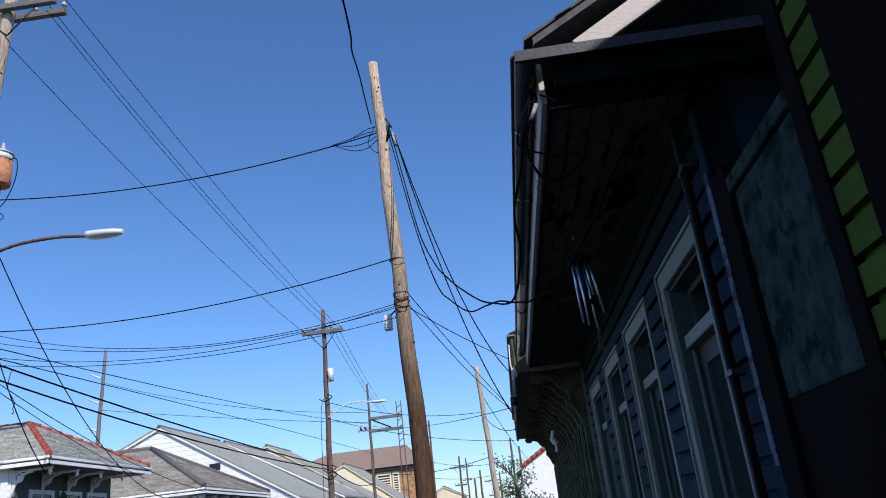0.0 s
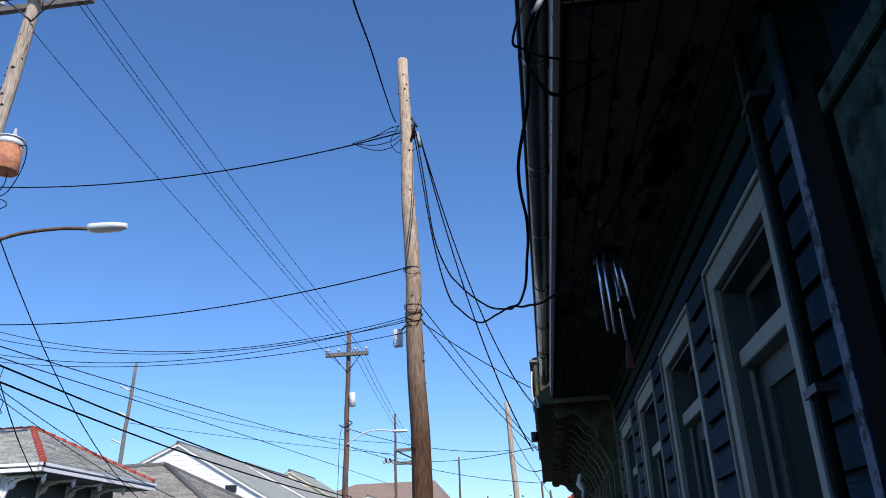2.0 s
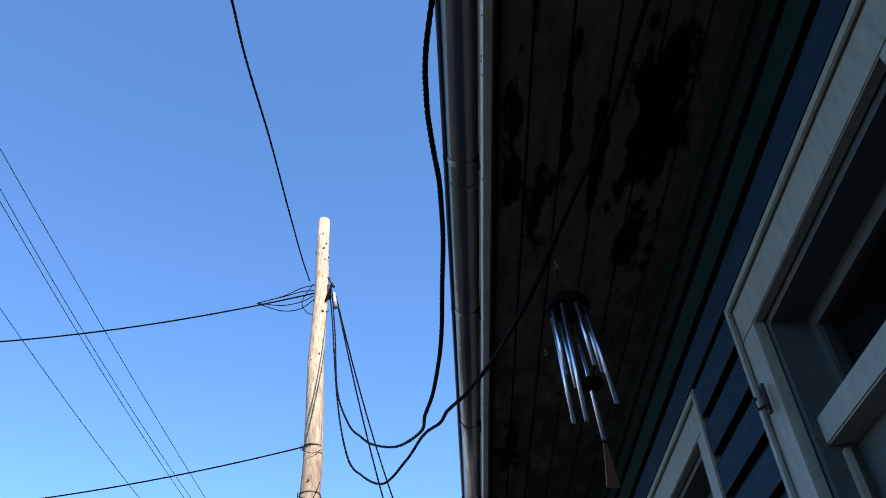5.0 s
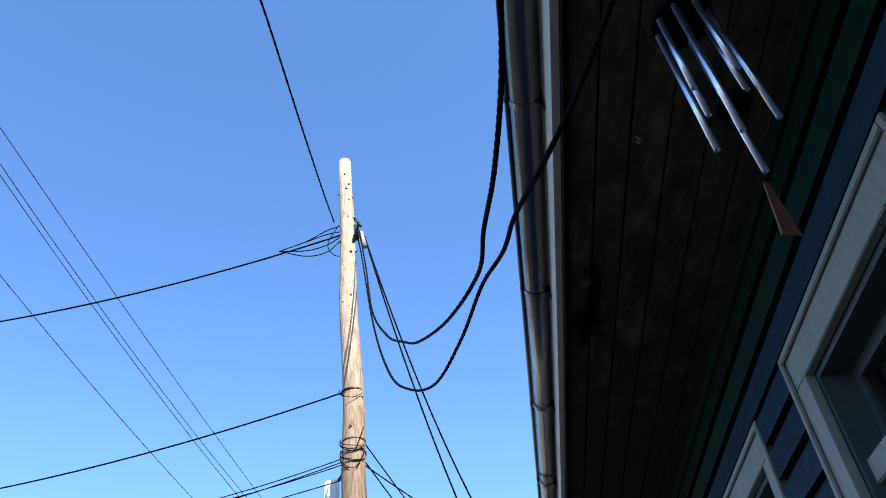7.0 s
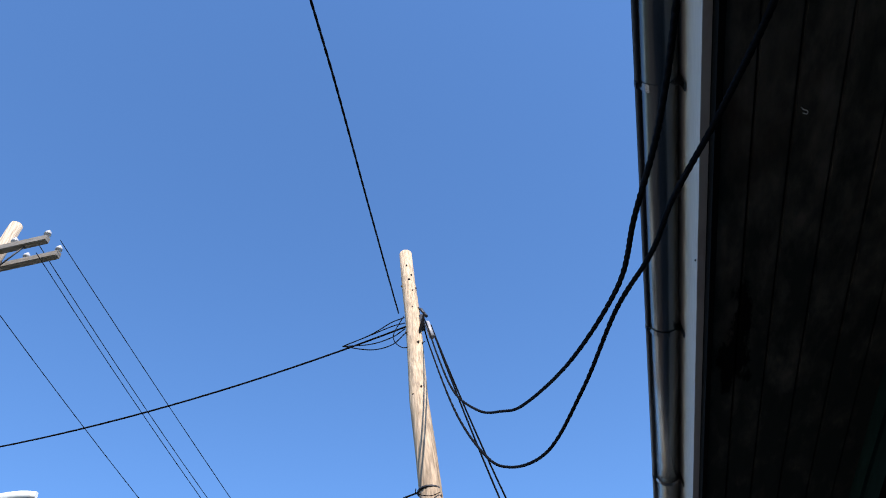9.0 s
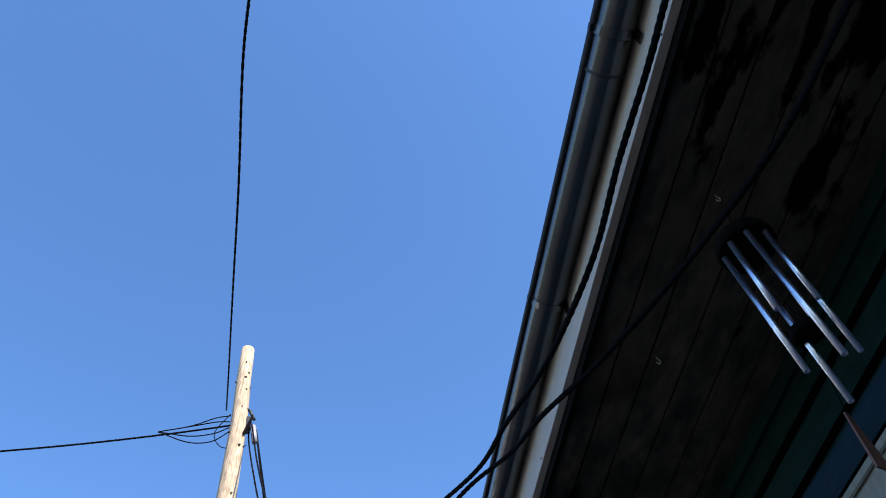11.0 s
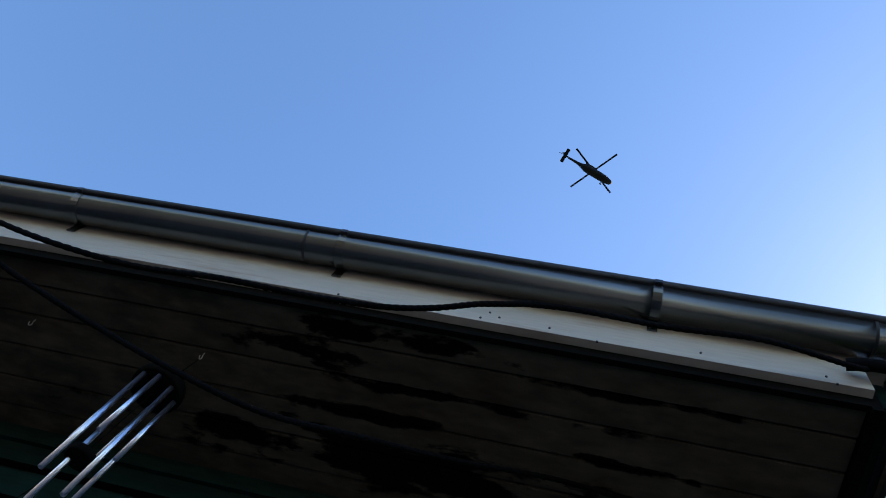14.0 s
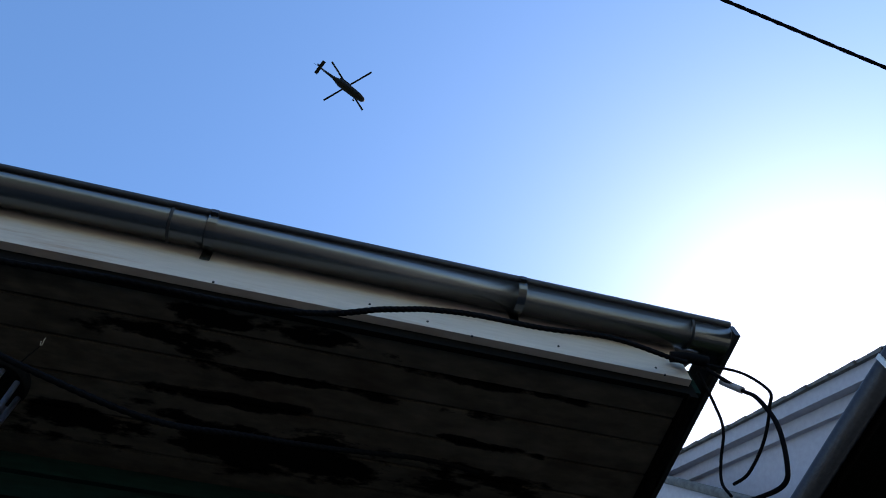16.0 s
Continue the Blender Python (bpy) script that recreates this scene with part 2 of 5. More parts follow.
def weathered_by_height(m, low, high, dark):
    """Brown creosote still in the lower wood; bleached by the sun towards the top."""
    n, ln = m.node_tree.nodes, m.node_tree.links.new
    b = n["Principled BSDF"]
    src = b.inputs["Base Color"].links[0].from_socket
    tc, sep, mr, mix, wob = n.new("ShaderNodeTexCoord"), n.new("ShaderNodeSeparateXYZ"), n.new("ShaderNodeMapRange"), n.new("ShaderNodeMix"), n.new("ShaderNodeTexNoise")
    wob.inputs["Scale"].default_value = 5.0
    add = n.new("ShaderNodeMath")
    add.operation = "ADD"
    ln(tc.outputs["Object"], sep.inputs[0])
    ln(tc.outputs["Object"], wob.inputs["Vector"])
    ln(sep.outputs["Z"], add.inputs[0])
    ln(wob.outputs["Fac"], add.inputs[1])
    mr.inputs[1].default_value, mr.inputs[2].default_value = low, high
    ln(add.outputs[0], mr.inputs[0])
    mix.data_type, mix.blend_type = "RGBA", "MULTIPLY"
    inv = n.new("ShaderNodeMath")
    inv.operation, inv.inputs[0].default_value = "SUBTRACT", 1.0
    ln(mr.outputs[0], inv.inputs[1])
    ln(inv.outputs[0], mix.inputs[0])
    ln(src, mix.inputs[6])
    mix.inputs[7].default_value = (*dark, 1)
    ln(mix.outputs[2], b.inputs["Base Color"])


weathered_by_height(UPPER, 3.4, 6.8, (0.19, 0.145, 0.125))


# ---- helpers of the scene ----
def part(name, bm, material, parent=None, label=""):
    me = bpy.data.meshes.new(name)
    bm.normal_update()
    bm.to_mesh(me)
    bm.free()
    me.materials.append(material)
    ob = new(name, me)
    ob.parent = parent
    return tagged(ob, label)


def shared(name, me, m, parent):
    ob = new(name, me)
    ob.parent, ob.matrix_basis = parent, m
    return ob


def mesh_of(bm, name, material):
    me = bpy.data.meshes.new(name)
    bm.normal_update()
    bm.to_mesh(me)
    bm.free()
    me.materials.append(material)
    return me


def thing(name, label, category, group="", at=(0, 0, 0)):
    ob = new(name)
    ob.location, ob.empty_display_size = at, 0.1
    return tagged(ob, label, category, group)


def hexa(bm, p):
    """A solid from eight corners: the lower four, then the upper four above them."""
    v = [bm.verts.new(q) for q in p]
    for f in ((3, 2, 1, 0), (4, 5, 6, 7), (0, 1, 5, 4), (1, 2, 6, 5), (2, 3, 7, 6), (3, 0, 4, 7)):
        bm.faces.new([v[i] for i in f])
    return bm


def box(x0, x1, y0, y1, z0, z1, bm=None, bevel=0.0):
    own = bmesh.new()
    hexa(own, [(x0, y0, z0), (x1, y0, z0), (x1, y1, z0), (x0, y1, z0), (x0, y0, z1), (x1, y0, z1), (x1, y1, z1), (x0, y1, z1)])
    if bevel:
        bmesh.ops.bevel(own, geom=own.edges[:], offset=bevel, segments=2, affect="EDGES")
    if bm is None:
        return own
    me = bpy.data.meshes.new("tmp")
    own.to_mesh(me)
    own.free()
    bm.from_mesh(me)
    bpy.data.meshes.remove(me)
    return bm


def extrude(outline, axis, a, b, bm=None):
    """A closed outline in the two other axes, drawn out along axis from a to b."""
    bm = bm or bmesh.new()

    def at(p, w):
        q = list(p)
        q.insert("xyz".index(axis), w)
        return q
    lo, hi = [bm.verts.new(at(p, a)) for p in outline], [bm.verts.new(at(p, b)) for p in outline]
    k = len(outline)
    for i in range(k):
        bm.faces.new((lo[i], lo[(i + 1) % k], hi[(i + 1) % k], hi[i]))
    bm.faces.new(lo[::-1])
    bm.faces.new(hi)
    bmesh.ops.recalc_face_normals(bm, faces=bm.faces[:])
    return bm


def tube(points, radii, bm=None, sides=8, smooth=True):
    """A round bar through the points; radii: one number, or one for each point."""
    bm = bm or bmesh.new()
    pts = [Vector(p) for p in points]
    rad = radii if isinstance(radii, (list, tuple)) else [radii] * len(pts)
    rings, side = [], None
    for i, p in enumerate(pts):
        d = (pts[min(i + 1, len(pts) - 1)] - pts[max(i - 1, 0)]).normalized()
        if side is None:
            side = d.orthogonal().normalized()
        side = (side - d * side.dot(d)).normalized()
        up = d.cross(side)
        rings.append([bm.verts.new(p + rad[i] * (math.cos(a) * side + math.sin(a) * up)) for a in (2 * math.pi * k / sides for k in range(sides))])
    for r, s in zip(rings, rings[1:]):
        for k in range(sides):
            bm.faces.new((r[k], r[(k + 1) % sides], s[(k + 1) % sides], s[k])).smooth = smooth
    bm.faces.new(rings[0][::-1])
    bm.faces.new(rings[-1])
    return bm


def smooth_line(points, steps=8):
    """Points along a curve that passes through all of those given."""
    p = [Vector(q) for q in points]
    p = [2 * p[0] - p[1]] + p + [2 * p[-1] - p[-2]]
    out = []
    for a, b, c, d in zip(p, p[1:], p[2:], p[3:]):
        for k in range(steps):
            t = k / steps
            out.append(0.5 * (2 * b + (c - a) * t + (2 * a - 5 * b + 4 * c - d) * t * t + (3 * b - a - 3 * c + d) * t ** 3))
    return out + [p[-2]]


def sagging(a, b, sag, steps=24):
    a, b = Vector(a), Vector(b)
    return [a.lerp(b, k / steps) - Vector((0, 0, 4 * sag * (k / steps) * (1 - k / steps))) for k in range(steps + 1)]


def wire(a, b, sag, r=0.008, label="thin dark overhead wire slung between street poles", group="overhead wires", name="overhead_wire"):
    ob = part(name, tube(sagging(a, b, sag), r, sides=5), RUBBER, None, label)
    return tagged(ob, category="wire", group=group)


# ---- ground and street ----
def setting(name, bm, material, label, category):
    return tagged(part(name, bm, material, None, label), category=category, kind="structure")


setting("ground", box(-900, 900, -900, 900, -0.5, -0.02), EARTH, "flat dry grassy ground reaching the horizon", "ground")
setting("road", box(-8.0, -2.75, -60, 140, -0.05, 0.0), ASPHALT, "worn grey asphalt street between two kerbs", "road")
for k, (x0, x1, lab) in enumerate(((-2.6, 0.0, "concrete pavement beside the blue house"), (-9.7, -8.15, "concrete pavement on the far side of the street"))):
    setting("pavement", box(x0, x1, -60, 140, -0.05, 0.12), CONCRETE, lab, "pavement")
for x in (-2.75, -8.15):
    setting("kerb", box(x, x + 0.15, -60, 140, -0.05, 0.125, bevel=0.01), CONCRETE, "pale concrete kerb along the street", "kerb")

# ---- the blue house ----
Y0, Y1 = -1.95, 4.72           # its front, along the street
DOORS = (-1.603, 0.0, 1.585, 3.175)
CASE_W, CASE_OUT, HEAD = 0.12, 1.117, 2.95
SOFFIT_Z, FASCIA_X = 3.40, -0.69

house = thing("blue_house", "blue clapboard house front with tall trimmed doors under a deep eave", "house", at=(0.045, 0, 0))
edges = [Y0] + [v for s in DOORS for v in (s + CASE_W, s + CASE_OUT - CASE_W)] + [Y1]
wall = part("front_wall", box(0.0, 0.14, Y0, Y1, 2.83, 3.62), SHADED_SIDING, house)
for a, b in zip(edges[::2], edges[1::2]):
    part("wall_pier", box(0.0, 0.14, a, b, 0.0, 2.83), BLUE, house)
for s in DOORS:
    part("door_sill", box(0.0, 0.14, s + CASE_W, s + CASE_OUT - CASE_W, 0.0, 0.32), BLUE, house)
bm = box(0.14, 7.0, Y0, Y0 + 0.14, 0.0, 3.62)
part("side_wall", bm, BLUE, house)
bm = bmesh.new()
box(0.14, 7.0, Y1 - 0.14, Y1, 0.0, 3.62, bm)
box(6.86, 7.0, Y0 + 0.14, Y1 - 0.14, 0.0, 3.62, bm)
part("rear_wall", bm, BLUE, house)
# near-black surfaces: the dark of the unlit room is put into their colour
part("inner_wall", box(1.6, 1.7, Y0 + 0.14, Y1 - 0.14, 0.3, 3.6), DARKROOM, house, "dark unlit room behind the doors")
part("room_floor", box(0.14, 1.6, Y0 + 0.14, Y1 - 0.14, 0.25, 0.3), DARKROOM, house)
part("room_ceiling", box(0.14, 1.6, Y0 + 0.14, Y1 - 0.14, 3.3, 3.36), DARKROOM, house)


def door_unit(s):
    """A casing with backband, a deep reveal, a transom over a half-glazed door."""
    u = thing("doorway", "tall doorway in grey-white casing with a transom light", "door", "doorways of the blue house", (0.045, s, 0))
    w, c = CASE_OUT, CASE_W
    for name, y0, y1, z0, z1 in (("side_casing", 0, c, 0.3, HEAD - c), ("side_casing", w - c, w, 0.3, HEAD - c), ("head_casing", 0, w, HEAD - c, HEAD)):
        part(name, box(-0.034, -0.002, y0, y1, z0, z1, bevel=0.003), TRIM, u)
    for y0, y1, z0, z1 in ((-0.012, 0.014, 0.3, HEAD + 0.012), (w - 0.014, w + 0.012, 0.3, HEAD + 0.012), (0.0142, w - 0.0142, HEAD - 0.014, HEAD + 0.012)):
        part("backband", box(-0.048, -0.036, y0, y1, z0, z1, bevel=0.003), TRIM, u)
    part("side_jamb", box(0.0, 0.17, c - 0.001, c + 0.022, 0.32, 2.83), DOORPAINT, u)
    part("side_jamb", box(0.0, 0.17, w - c - 0.022, w - c + 0.001, 0.32, 2.83), DOORPAINT, u)
    part("head_jamb", box(0.0, 0.17, c + 0.022, w - c - 0.022, 2.808, 2.831), DOORPAINT, u)
    part("door_stop", box(0.05, 0.065, c + 0.022, c + 0.04, 0.32, 2.43), TRIM, u)
    part("door_stop", box(0.05, 0.065, w - c - 0.04, w - c - 0.022, 0.32, 2.43), TRIM, u)
    part("transom_bar", box(0.02, 0.15, c + 0.022, w - c - 0.022, 2.445, 2.52, bevel=0.004), TRIM, u)
    sash = part("transom_sash", extrude_frame(c + 0.022, w - c - 0.022, 2.52, 2.808, 0.04, 0.10, 0.135), DOORPAINT, u)
    pane = part("pane", box(0.115, 0.119, c + 0.062, w - c - 0.062, 2.56, 2.768), GLASS, sash)
    pane.visible_shadow = False
    leaf = part("door_leaf", extrude_frame(c + 0.024, w - c - 0.024, 0.33, 2.44, 0.11, 0.09, 0.13), DOORPAINT, u)
    part("lower_panel", box(0.10, 0.12, c + 0.134, w - c - 0.134, 0.44, 1.2, bevel=0.004), DOORPAINT, leaf)
    part("lock_rail", box(0.09, 0.13, c + 0.134, w - c - 0.134, 1.2, 1.34), DOORPAINT, leaf)
    # opaque dark sheet in place of glass, to keep out bright sky reflections
    pane = part("pane", box(0.108, 0.112, c + 0.134, w - c - 0.134, 1.34, 2.33), DARKPANE, leaf, "dark opaque pane standing in for the door glass")
    part("door_knob", tube([(0.09, c + 0.08, 1.27), (0.06, c + 0.08, 1.27), (0.045, c + 0.08, 1.27), (0.03, c + 0.08, 1.27)], [0.01, 0.01, 0.028, 0.02]), DARKMETAL, leaf)
    return u


def extrude_frame(y0, y1, z0, z1, w, x0, x1):
    bm = bmesh.new()
    box(x0, x1, y0, y0 + w, z0, z1, bm)
    box(x0, x1, y1 - w, y1, z0, z1, bm)
    box(x0, x1, y0 + w, y1 - w, z0, z0 + w, bm)
    box(x0, x1, y0 + w, y1 - w, z1 - w, z1, bm)
    return bm


unit = door_unit(DOORS[0])
for s in DOORS[1:]:
    copy_thing(unit, pose(0.045, s, 0))
# lace behind the glass of the farther doorways
for s in DOORS[1:]:
    bm = bmesh.new()
    n = 40
    top = [bm.verts.new((0.235 + 0.012 * math.sin(k * 1.3), s + 0.13 + 0.86 * k / n, 2.80)) for k in range(n + 1)]
    low = [bm.verts.new((0.235 + 0.018 * math.sin(k * 1.3 + 0.4), s + 0.13 + 0.86 * k / n, 0.45)) for k in range(n + 1)]
    for k in range(n):
        bm.faces.new((top[k], top[k + 1], low[k + 1], low[k])).smooth = True
    bmesh.ops.solidify(bm, geom=bm.faces[:], thickness=0.002)
    tagged(part("lace_curtain", bm, LACE, None, "grey lace curtain hanging behind the door glass"), category="curtain", group="lace curtains")

# a worn hook screwed to the casing of the near doorway
bm = tube([(-0.05, 0, 0.05), (-0.052, 0, -0.05)], 0.009)
tube(smooth_line([(-0.05, 0, -0.03), (-0.09, 0.0, -0.05), (-0.10, 0.0, -0.02), (-0.085, 0, 0.005)]), 0.007, bm)
box(-0.05, -0.034, -0.014, 0.014, -0.07, 0.07, bm)
hook_ob = tagged(part("shutter_hook", bm, DARKMETAL, None, "old painted iron hook screwed to the door casing"), category="hook")
hook_ob.location, hook_ob.scale = (0.0185, -0.555, 2.62), (0.6, 0.6, 0.6)

# fascia, eave frame and return
eave = thing("eave", "deep boarded eave with white fascia on the blue house", "eave")
part("fascia", box(FASCIA_X, FASCIA_X + 0.025, -2.04, Y1, 3.434, 3.72), FASCIA, eave, "white-painted fascia board with rust stains")
part("drip_strip", box(FASCIA_X + 0.027, FASCIA_X + 0.045, -2.03, Y1, 3.398, 3.44), BLACKWOOD_SHADE, eave)
part("end_trim", box(FASCIA_X + 0.03, 0.0, -2.06, -2.032, 3.39, 3.47), BLACKWOOD_SHADE, eave, "dark end board closing the eave")
part("return_board", box(-0.62, 7.0, -2.12, -1.96, 3.48, 3.60), SHADED_SIDING, eave, "dark blue boxed return above the side wall")
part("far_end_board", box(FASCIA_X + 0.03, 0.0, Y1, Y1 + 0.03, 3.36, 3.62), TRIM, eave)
part("wall_moulding", box(-0.012, 0.017, Y0 + 0.02, Y1 - 0.02, 3.335, 3.398), SHADED_SIDING, eave, "moulding where wall and eave meet")

# roof: side-gabled, eave towards the street
roof = thing("shingle_roof", "dark shingled gable roof above the eave", "roof")
RS = 0.58
part("roof_deck", extrude([(-0.70, 3.70), (3.3, 3.70 + 4.0 * RS), (7.3, 3.70), (7.3, 3.66), (3.3, 3.66 + 4.0 * RS), (-0.70, 3.66)], "y", -2.20, Y1 + 0.1), SHDARK, roof)
part("rake_board", extrude([(-0.52, 3.655), (3.3, 3.655 + 3.82 * RS + 0.1), (3.3, 3.50 + 3.82 * RS + 0.1), (-0.42, 3.60)], "y", -2.19, -2.165), FASCIA, roof, "white rake board")
part("gable_wall", extrude([(-0.3, 3.60), (3.3, 3.60 + 3.3 * RS), (6.9, 3.60)], "y", -2.0, -1.96), SHADED_SIDING, roof)
for k in range(7):
    x = -0.74 + 0.16 * k
    part("shingle_course", extrude([(x, 3.705 + (x + 0.70) * RS), (x + 0.24, 3.705 + (x + 0.94) * RS), (x + 0.24, 3.712 + (x + 0.94) * RS), (x, 3.725 + (x + 0.70) * RS)], "y", -2.21, Y1 + 0.1), SHDARK, roof)

# gutter: half round, with a rolled lip, straps and joints
GX, GZ, GR = -0.746, 3.619, 0.055
gutter = thing("roof_gutter", "weathered galvanised half-round gutter strapped to the fascia", "gutter")
out = [(GX + GR * math.cos(a), GZ + GR * math.sin(a)) for a in (math.pi + math.pi * k / 16 for k in range(17))]
inn = [(GX + (GR - 0.003) * math.cos(a), GZ + (GR - 0.003) * math.sin(a)) for a in (math.pi + math.pi * k / 16 for k in range(17))]
bm = extrude(out + inn[::-1], "y", -2.19, Y1)
for f in bm.faces:
    f.smooth = len(f.verts) == 4
part("trough", bm, GALV, gutter)
# lip in dark metal: the shadow along it is put into its colour
part("rolled_lip", tube([(GX - GR - 0.004, -2.19, GZ), (GX - GR - 0.004, Y1, GZ)], 0.0105, sides=10), DARKMETAL, gutter)
part("end_cap", extrude(out, "y", -2.194, -2.19), DARKMETAL, gutter, "dark gutter end cap")
STRAPS = (-1.495, -0.572, 0.323, 1.368, 2.407, 3.45, 4.4)
for y in STRAPS:
    a = [(GX + (GR + 0.004) * math.cos(v), GZ + (GR + 0.004) * math.sin(v)) for v in (math.pi + math.pi * 0.93 * k / 14 for k in range(15))]
    b = [(GX + (GR + 0.001) * math.cos(v), GZ + (GR + 0.001) * math.sin(v)) for v in (math.pi + math.pi * 0.93 * k / 14 for k in range(15))]
    strap = part("strap", extrude(a + b[::-1], "y", y - 0.013, y + 0.013), GALV, gutter)
    part("strap_foot", box(FASCIA_X - 0.006, FASCIA_X - 0.002, y - 0.014, y + 0.014, 3.545, 3.66), GALV, strap)
    part("strap_head", box(GX - GR - 0.0145, GX - GR - 0.004, y - 0.010, y + 0.010, GZ - 0.012, GZ + 0.006), DARKMETAL, strap)
for y in (-0.46, -2.06, 3.3):
    a = [(GX + (GR + 0.0025) * math.cos(v), GZ + (GR + 0.0025) * math.sin(v)) for v in (math.pi + math.pi * k / 14 for k in range(15))]
    b = [(GX + (GR + 0.0005) * math.cos(v), GZ + (GR + 0.0005) * math.sin(v)) for v in (math.pi + math.pi * k / 14 for k in range(15))]
    part("joint_band", extrude(a + b[::-1], "y", y - 0.004, y + 0.004), DARKMETAL, gutter)
side_gutter = thing("side_drip_edge", "dark metal drip edge turning the corner of the eave", "trim")
part("edge_strip", box(-0.797, 3.0, -2.215, -2.197, 3.575, 3.63), DARKMETAL, side_gutter)
part("edge_lip", box(-0.70, 3.0, -2.196, -2.125, 3.60, 3.606), DARKMETAL, side_gutter)

# nails in fascia
for y, z in ((-1.08, 3.47), (-1.05, 3.49), (-1.03, 3.45), (-0.62, 3.44), (-1.22, 3.46), (-1.62, 3.47), (-1.35, 3.43), (0.9, 3.45), (-1.95, 3.43), (-1.93, 3.46)):
    ob = part("nail_head", tube([(FASCIA_X - 0.003, y, z), (FASCIA_X + 0.001, y, z)], 0.0035, sides=7), DARKMETAL, eave)

# two small hooks in the soffit
for y in (-0.21, 0.376):
    ob = part("ceiling_hook", tube(smooth_line([(0, 0, 0.03), (0, 0, 0), (0.012, 0, -0.014), (0, 0, -0.03), (-0.012, 0.004, -0.018)]), 0.0025, sides=6), PALE, None, "small bright metal hook screwed into the soffit")
    tagged(ob, category="hook", group="soffit hooks")
    ob.location, ob.scale = (-0.43, y, SOFFIT_Z), (0.55, 0.55, 0.8)

# ---- wind chime ----
chime = thing("wind_chime", "wind chime of bright metal tubes under a dark disc", "wind chime", at=(-0.43, -0.21, SOFFIT_Z - 0.03))
CH = Vector((0.025, 0.045, -0.14))       # the disc, blown a little aside from its hook


def pipe(bm, a, b, r, wall=0.0013, sides=16):
    """An open metal tube from a to b."""
    a, b = Vector(a), Vector(b)
    d = (b - a).normalized()
    u = d.orthogonal().normalized()
    w = d.cross(u)
    rings = [[bm.verts.new(p + q * (math.cos(v) * u + math.sin(v) * w)) for v in (2 * math.pi * k / sides for k in range(sides))] for p, q in ((a, r), (b, r), (b, r - wall), (a, r - wall))]
    for i in range(4):
        p, q = rings[i], rings[(i + 1) % 4]
        for k in range(sides):
            bm.faces.new((p[k], p[(k + 1) % sides], q[(k + 1) % sides], q[k])).smooth = i in (0, 2)
    bmesh.ops.recalc_face_normals(bm, faces=bm.faces[:])
    return bm


part("cord", tube([(0, 0, 0.0), CH * 0.45], 0.0014, sides=5), RUBBER, chime)
for k in range(3):
    a = 2.1 * k
    part("cord", tube([CH * 0.45, CH + Vector((0.062 * math.cos(a), 0.062 * math.sin(a), 0.012))], 0.0012, sides=5), RUBBER, chime)
part("top_disc", tube([CH + Vector((0.002, 0.003, 0.013)), CH + Vector((0.002, 0.003, 0.010)), CH + Vector((0, 0, -0.008)), CH + Vector((0, 0, -0.011))], [0.070, 0.077, 0.077, 0.070], sides=28), BLACKWOOD_SHADE, chime, "black wooden disc")
# each tube: its place round the disc, its length, the lean of its lower end
for a, length, lean in ((156, 0.41, (0.014, 0.004)), (200, 0.25, (0.010, 0.012)), (243, 0.45, (0.010, 0.0)), (288, 0.24, (0.026, 0.022)),
                        (333, 0.36, (0.046, 0.040)), (20, 0.22, (0.028, 0.025)), (66, 0.455, (0.024, 0.012)), (111, 0.26, (0.014, 0.010))):
    q = CH + Vector((0.063 * math.cos(radians(a)), 0.063 * math.sin(radians(a)), -0.022))
    t = part("chime_tube", pipe(bmesh.new(), q, q + Vector((*lean, -length)), 0.0072), STEEL, chime)
    part("tube_cord", tube([q + Vector((0, 0, 0.013)), q + Vector((0, 0, -0.004))], 0.001, sides=4), RUBBER, t)
CLAP = CH + Vector((0.035, 0.04, -0.29))
SAIL = CH + Vector((0.06, 0.11, -0.47))
part("clapper_cord", tube([CH + Vector((0, 0, -0.01)), CLAP, SAIL], 0.0012, sides=5), RUBBER, chime)
part("clapper", tube([CLAP + Vector((0, 0, 0.012)), CLAP + Vector((0, 0, 0.009)), CLAP + Vector((0, 0, -0.009)), CLAP + Vector((0, 0, -0.012))], [0.036, 0.040, 0.040, 0.036], sides=20), BLACKWOOD_SHADE, chime, "dark wooden clapper disc")
bm = hexa(bmesh.new(), [(-0.022, -0.008, -0.15), (0.022, 0.008, -0.15), (0.020, 0.013, -0.15), (-0.024, -0.003, -0.15),
                        (-0.006, -0.003, 0.0), (0.006, 0.002, 0.0), (0.005, 0.006, 0.0), (-0.007, 0.001, 0.0)])
sail = part("wind_sail", bm, SAILWOOD, chime, "reddish wooden sail")
sail.location = SAIL

# ---- corner pipes beside the near doorway ----
for y, r, lab in ((-1.72, 0.008, "thin painted conduit running up the house corner"), (-1.80, 0.016, "dark corner pipe beside the alley gate")):
    p = thing("corner_pipe", lab, "pipe", "pipes at the house corner")
    part("pipe", tube([(-0.04, y, 0.12), (-0.04, y, 3.38)], r, sides=12), DOORPAINT if r < 0.012 else BLACKWOOD_SHADE, p)
    for z in (1.0, 2.1, 3.1):
        part("clamp", box(-0.04 - r - 0.004, 0.01, y - r - 0.02, y + r + 0.02, z, z + 0.025), DARKMETAL, p)
corner = tagged(part("corner_board", box(-0.045, -0.0295, Y0 - 0.03, Y0 + 0.05, 0.1, 3.33, bevel=0.003), BLUE, house, "worn blue corner board"))

part("worn_strip", box(-0.049, -0.0455, Y0 - 0.028, Y0 + 0.03, 1.70, 3.0), WORN, house, "flaking pale blue paint on the corner board")

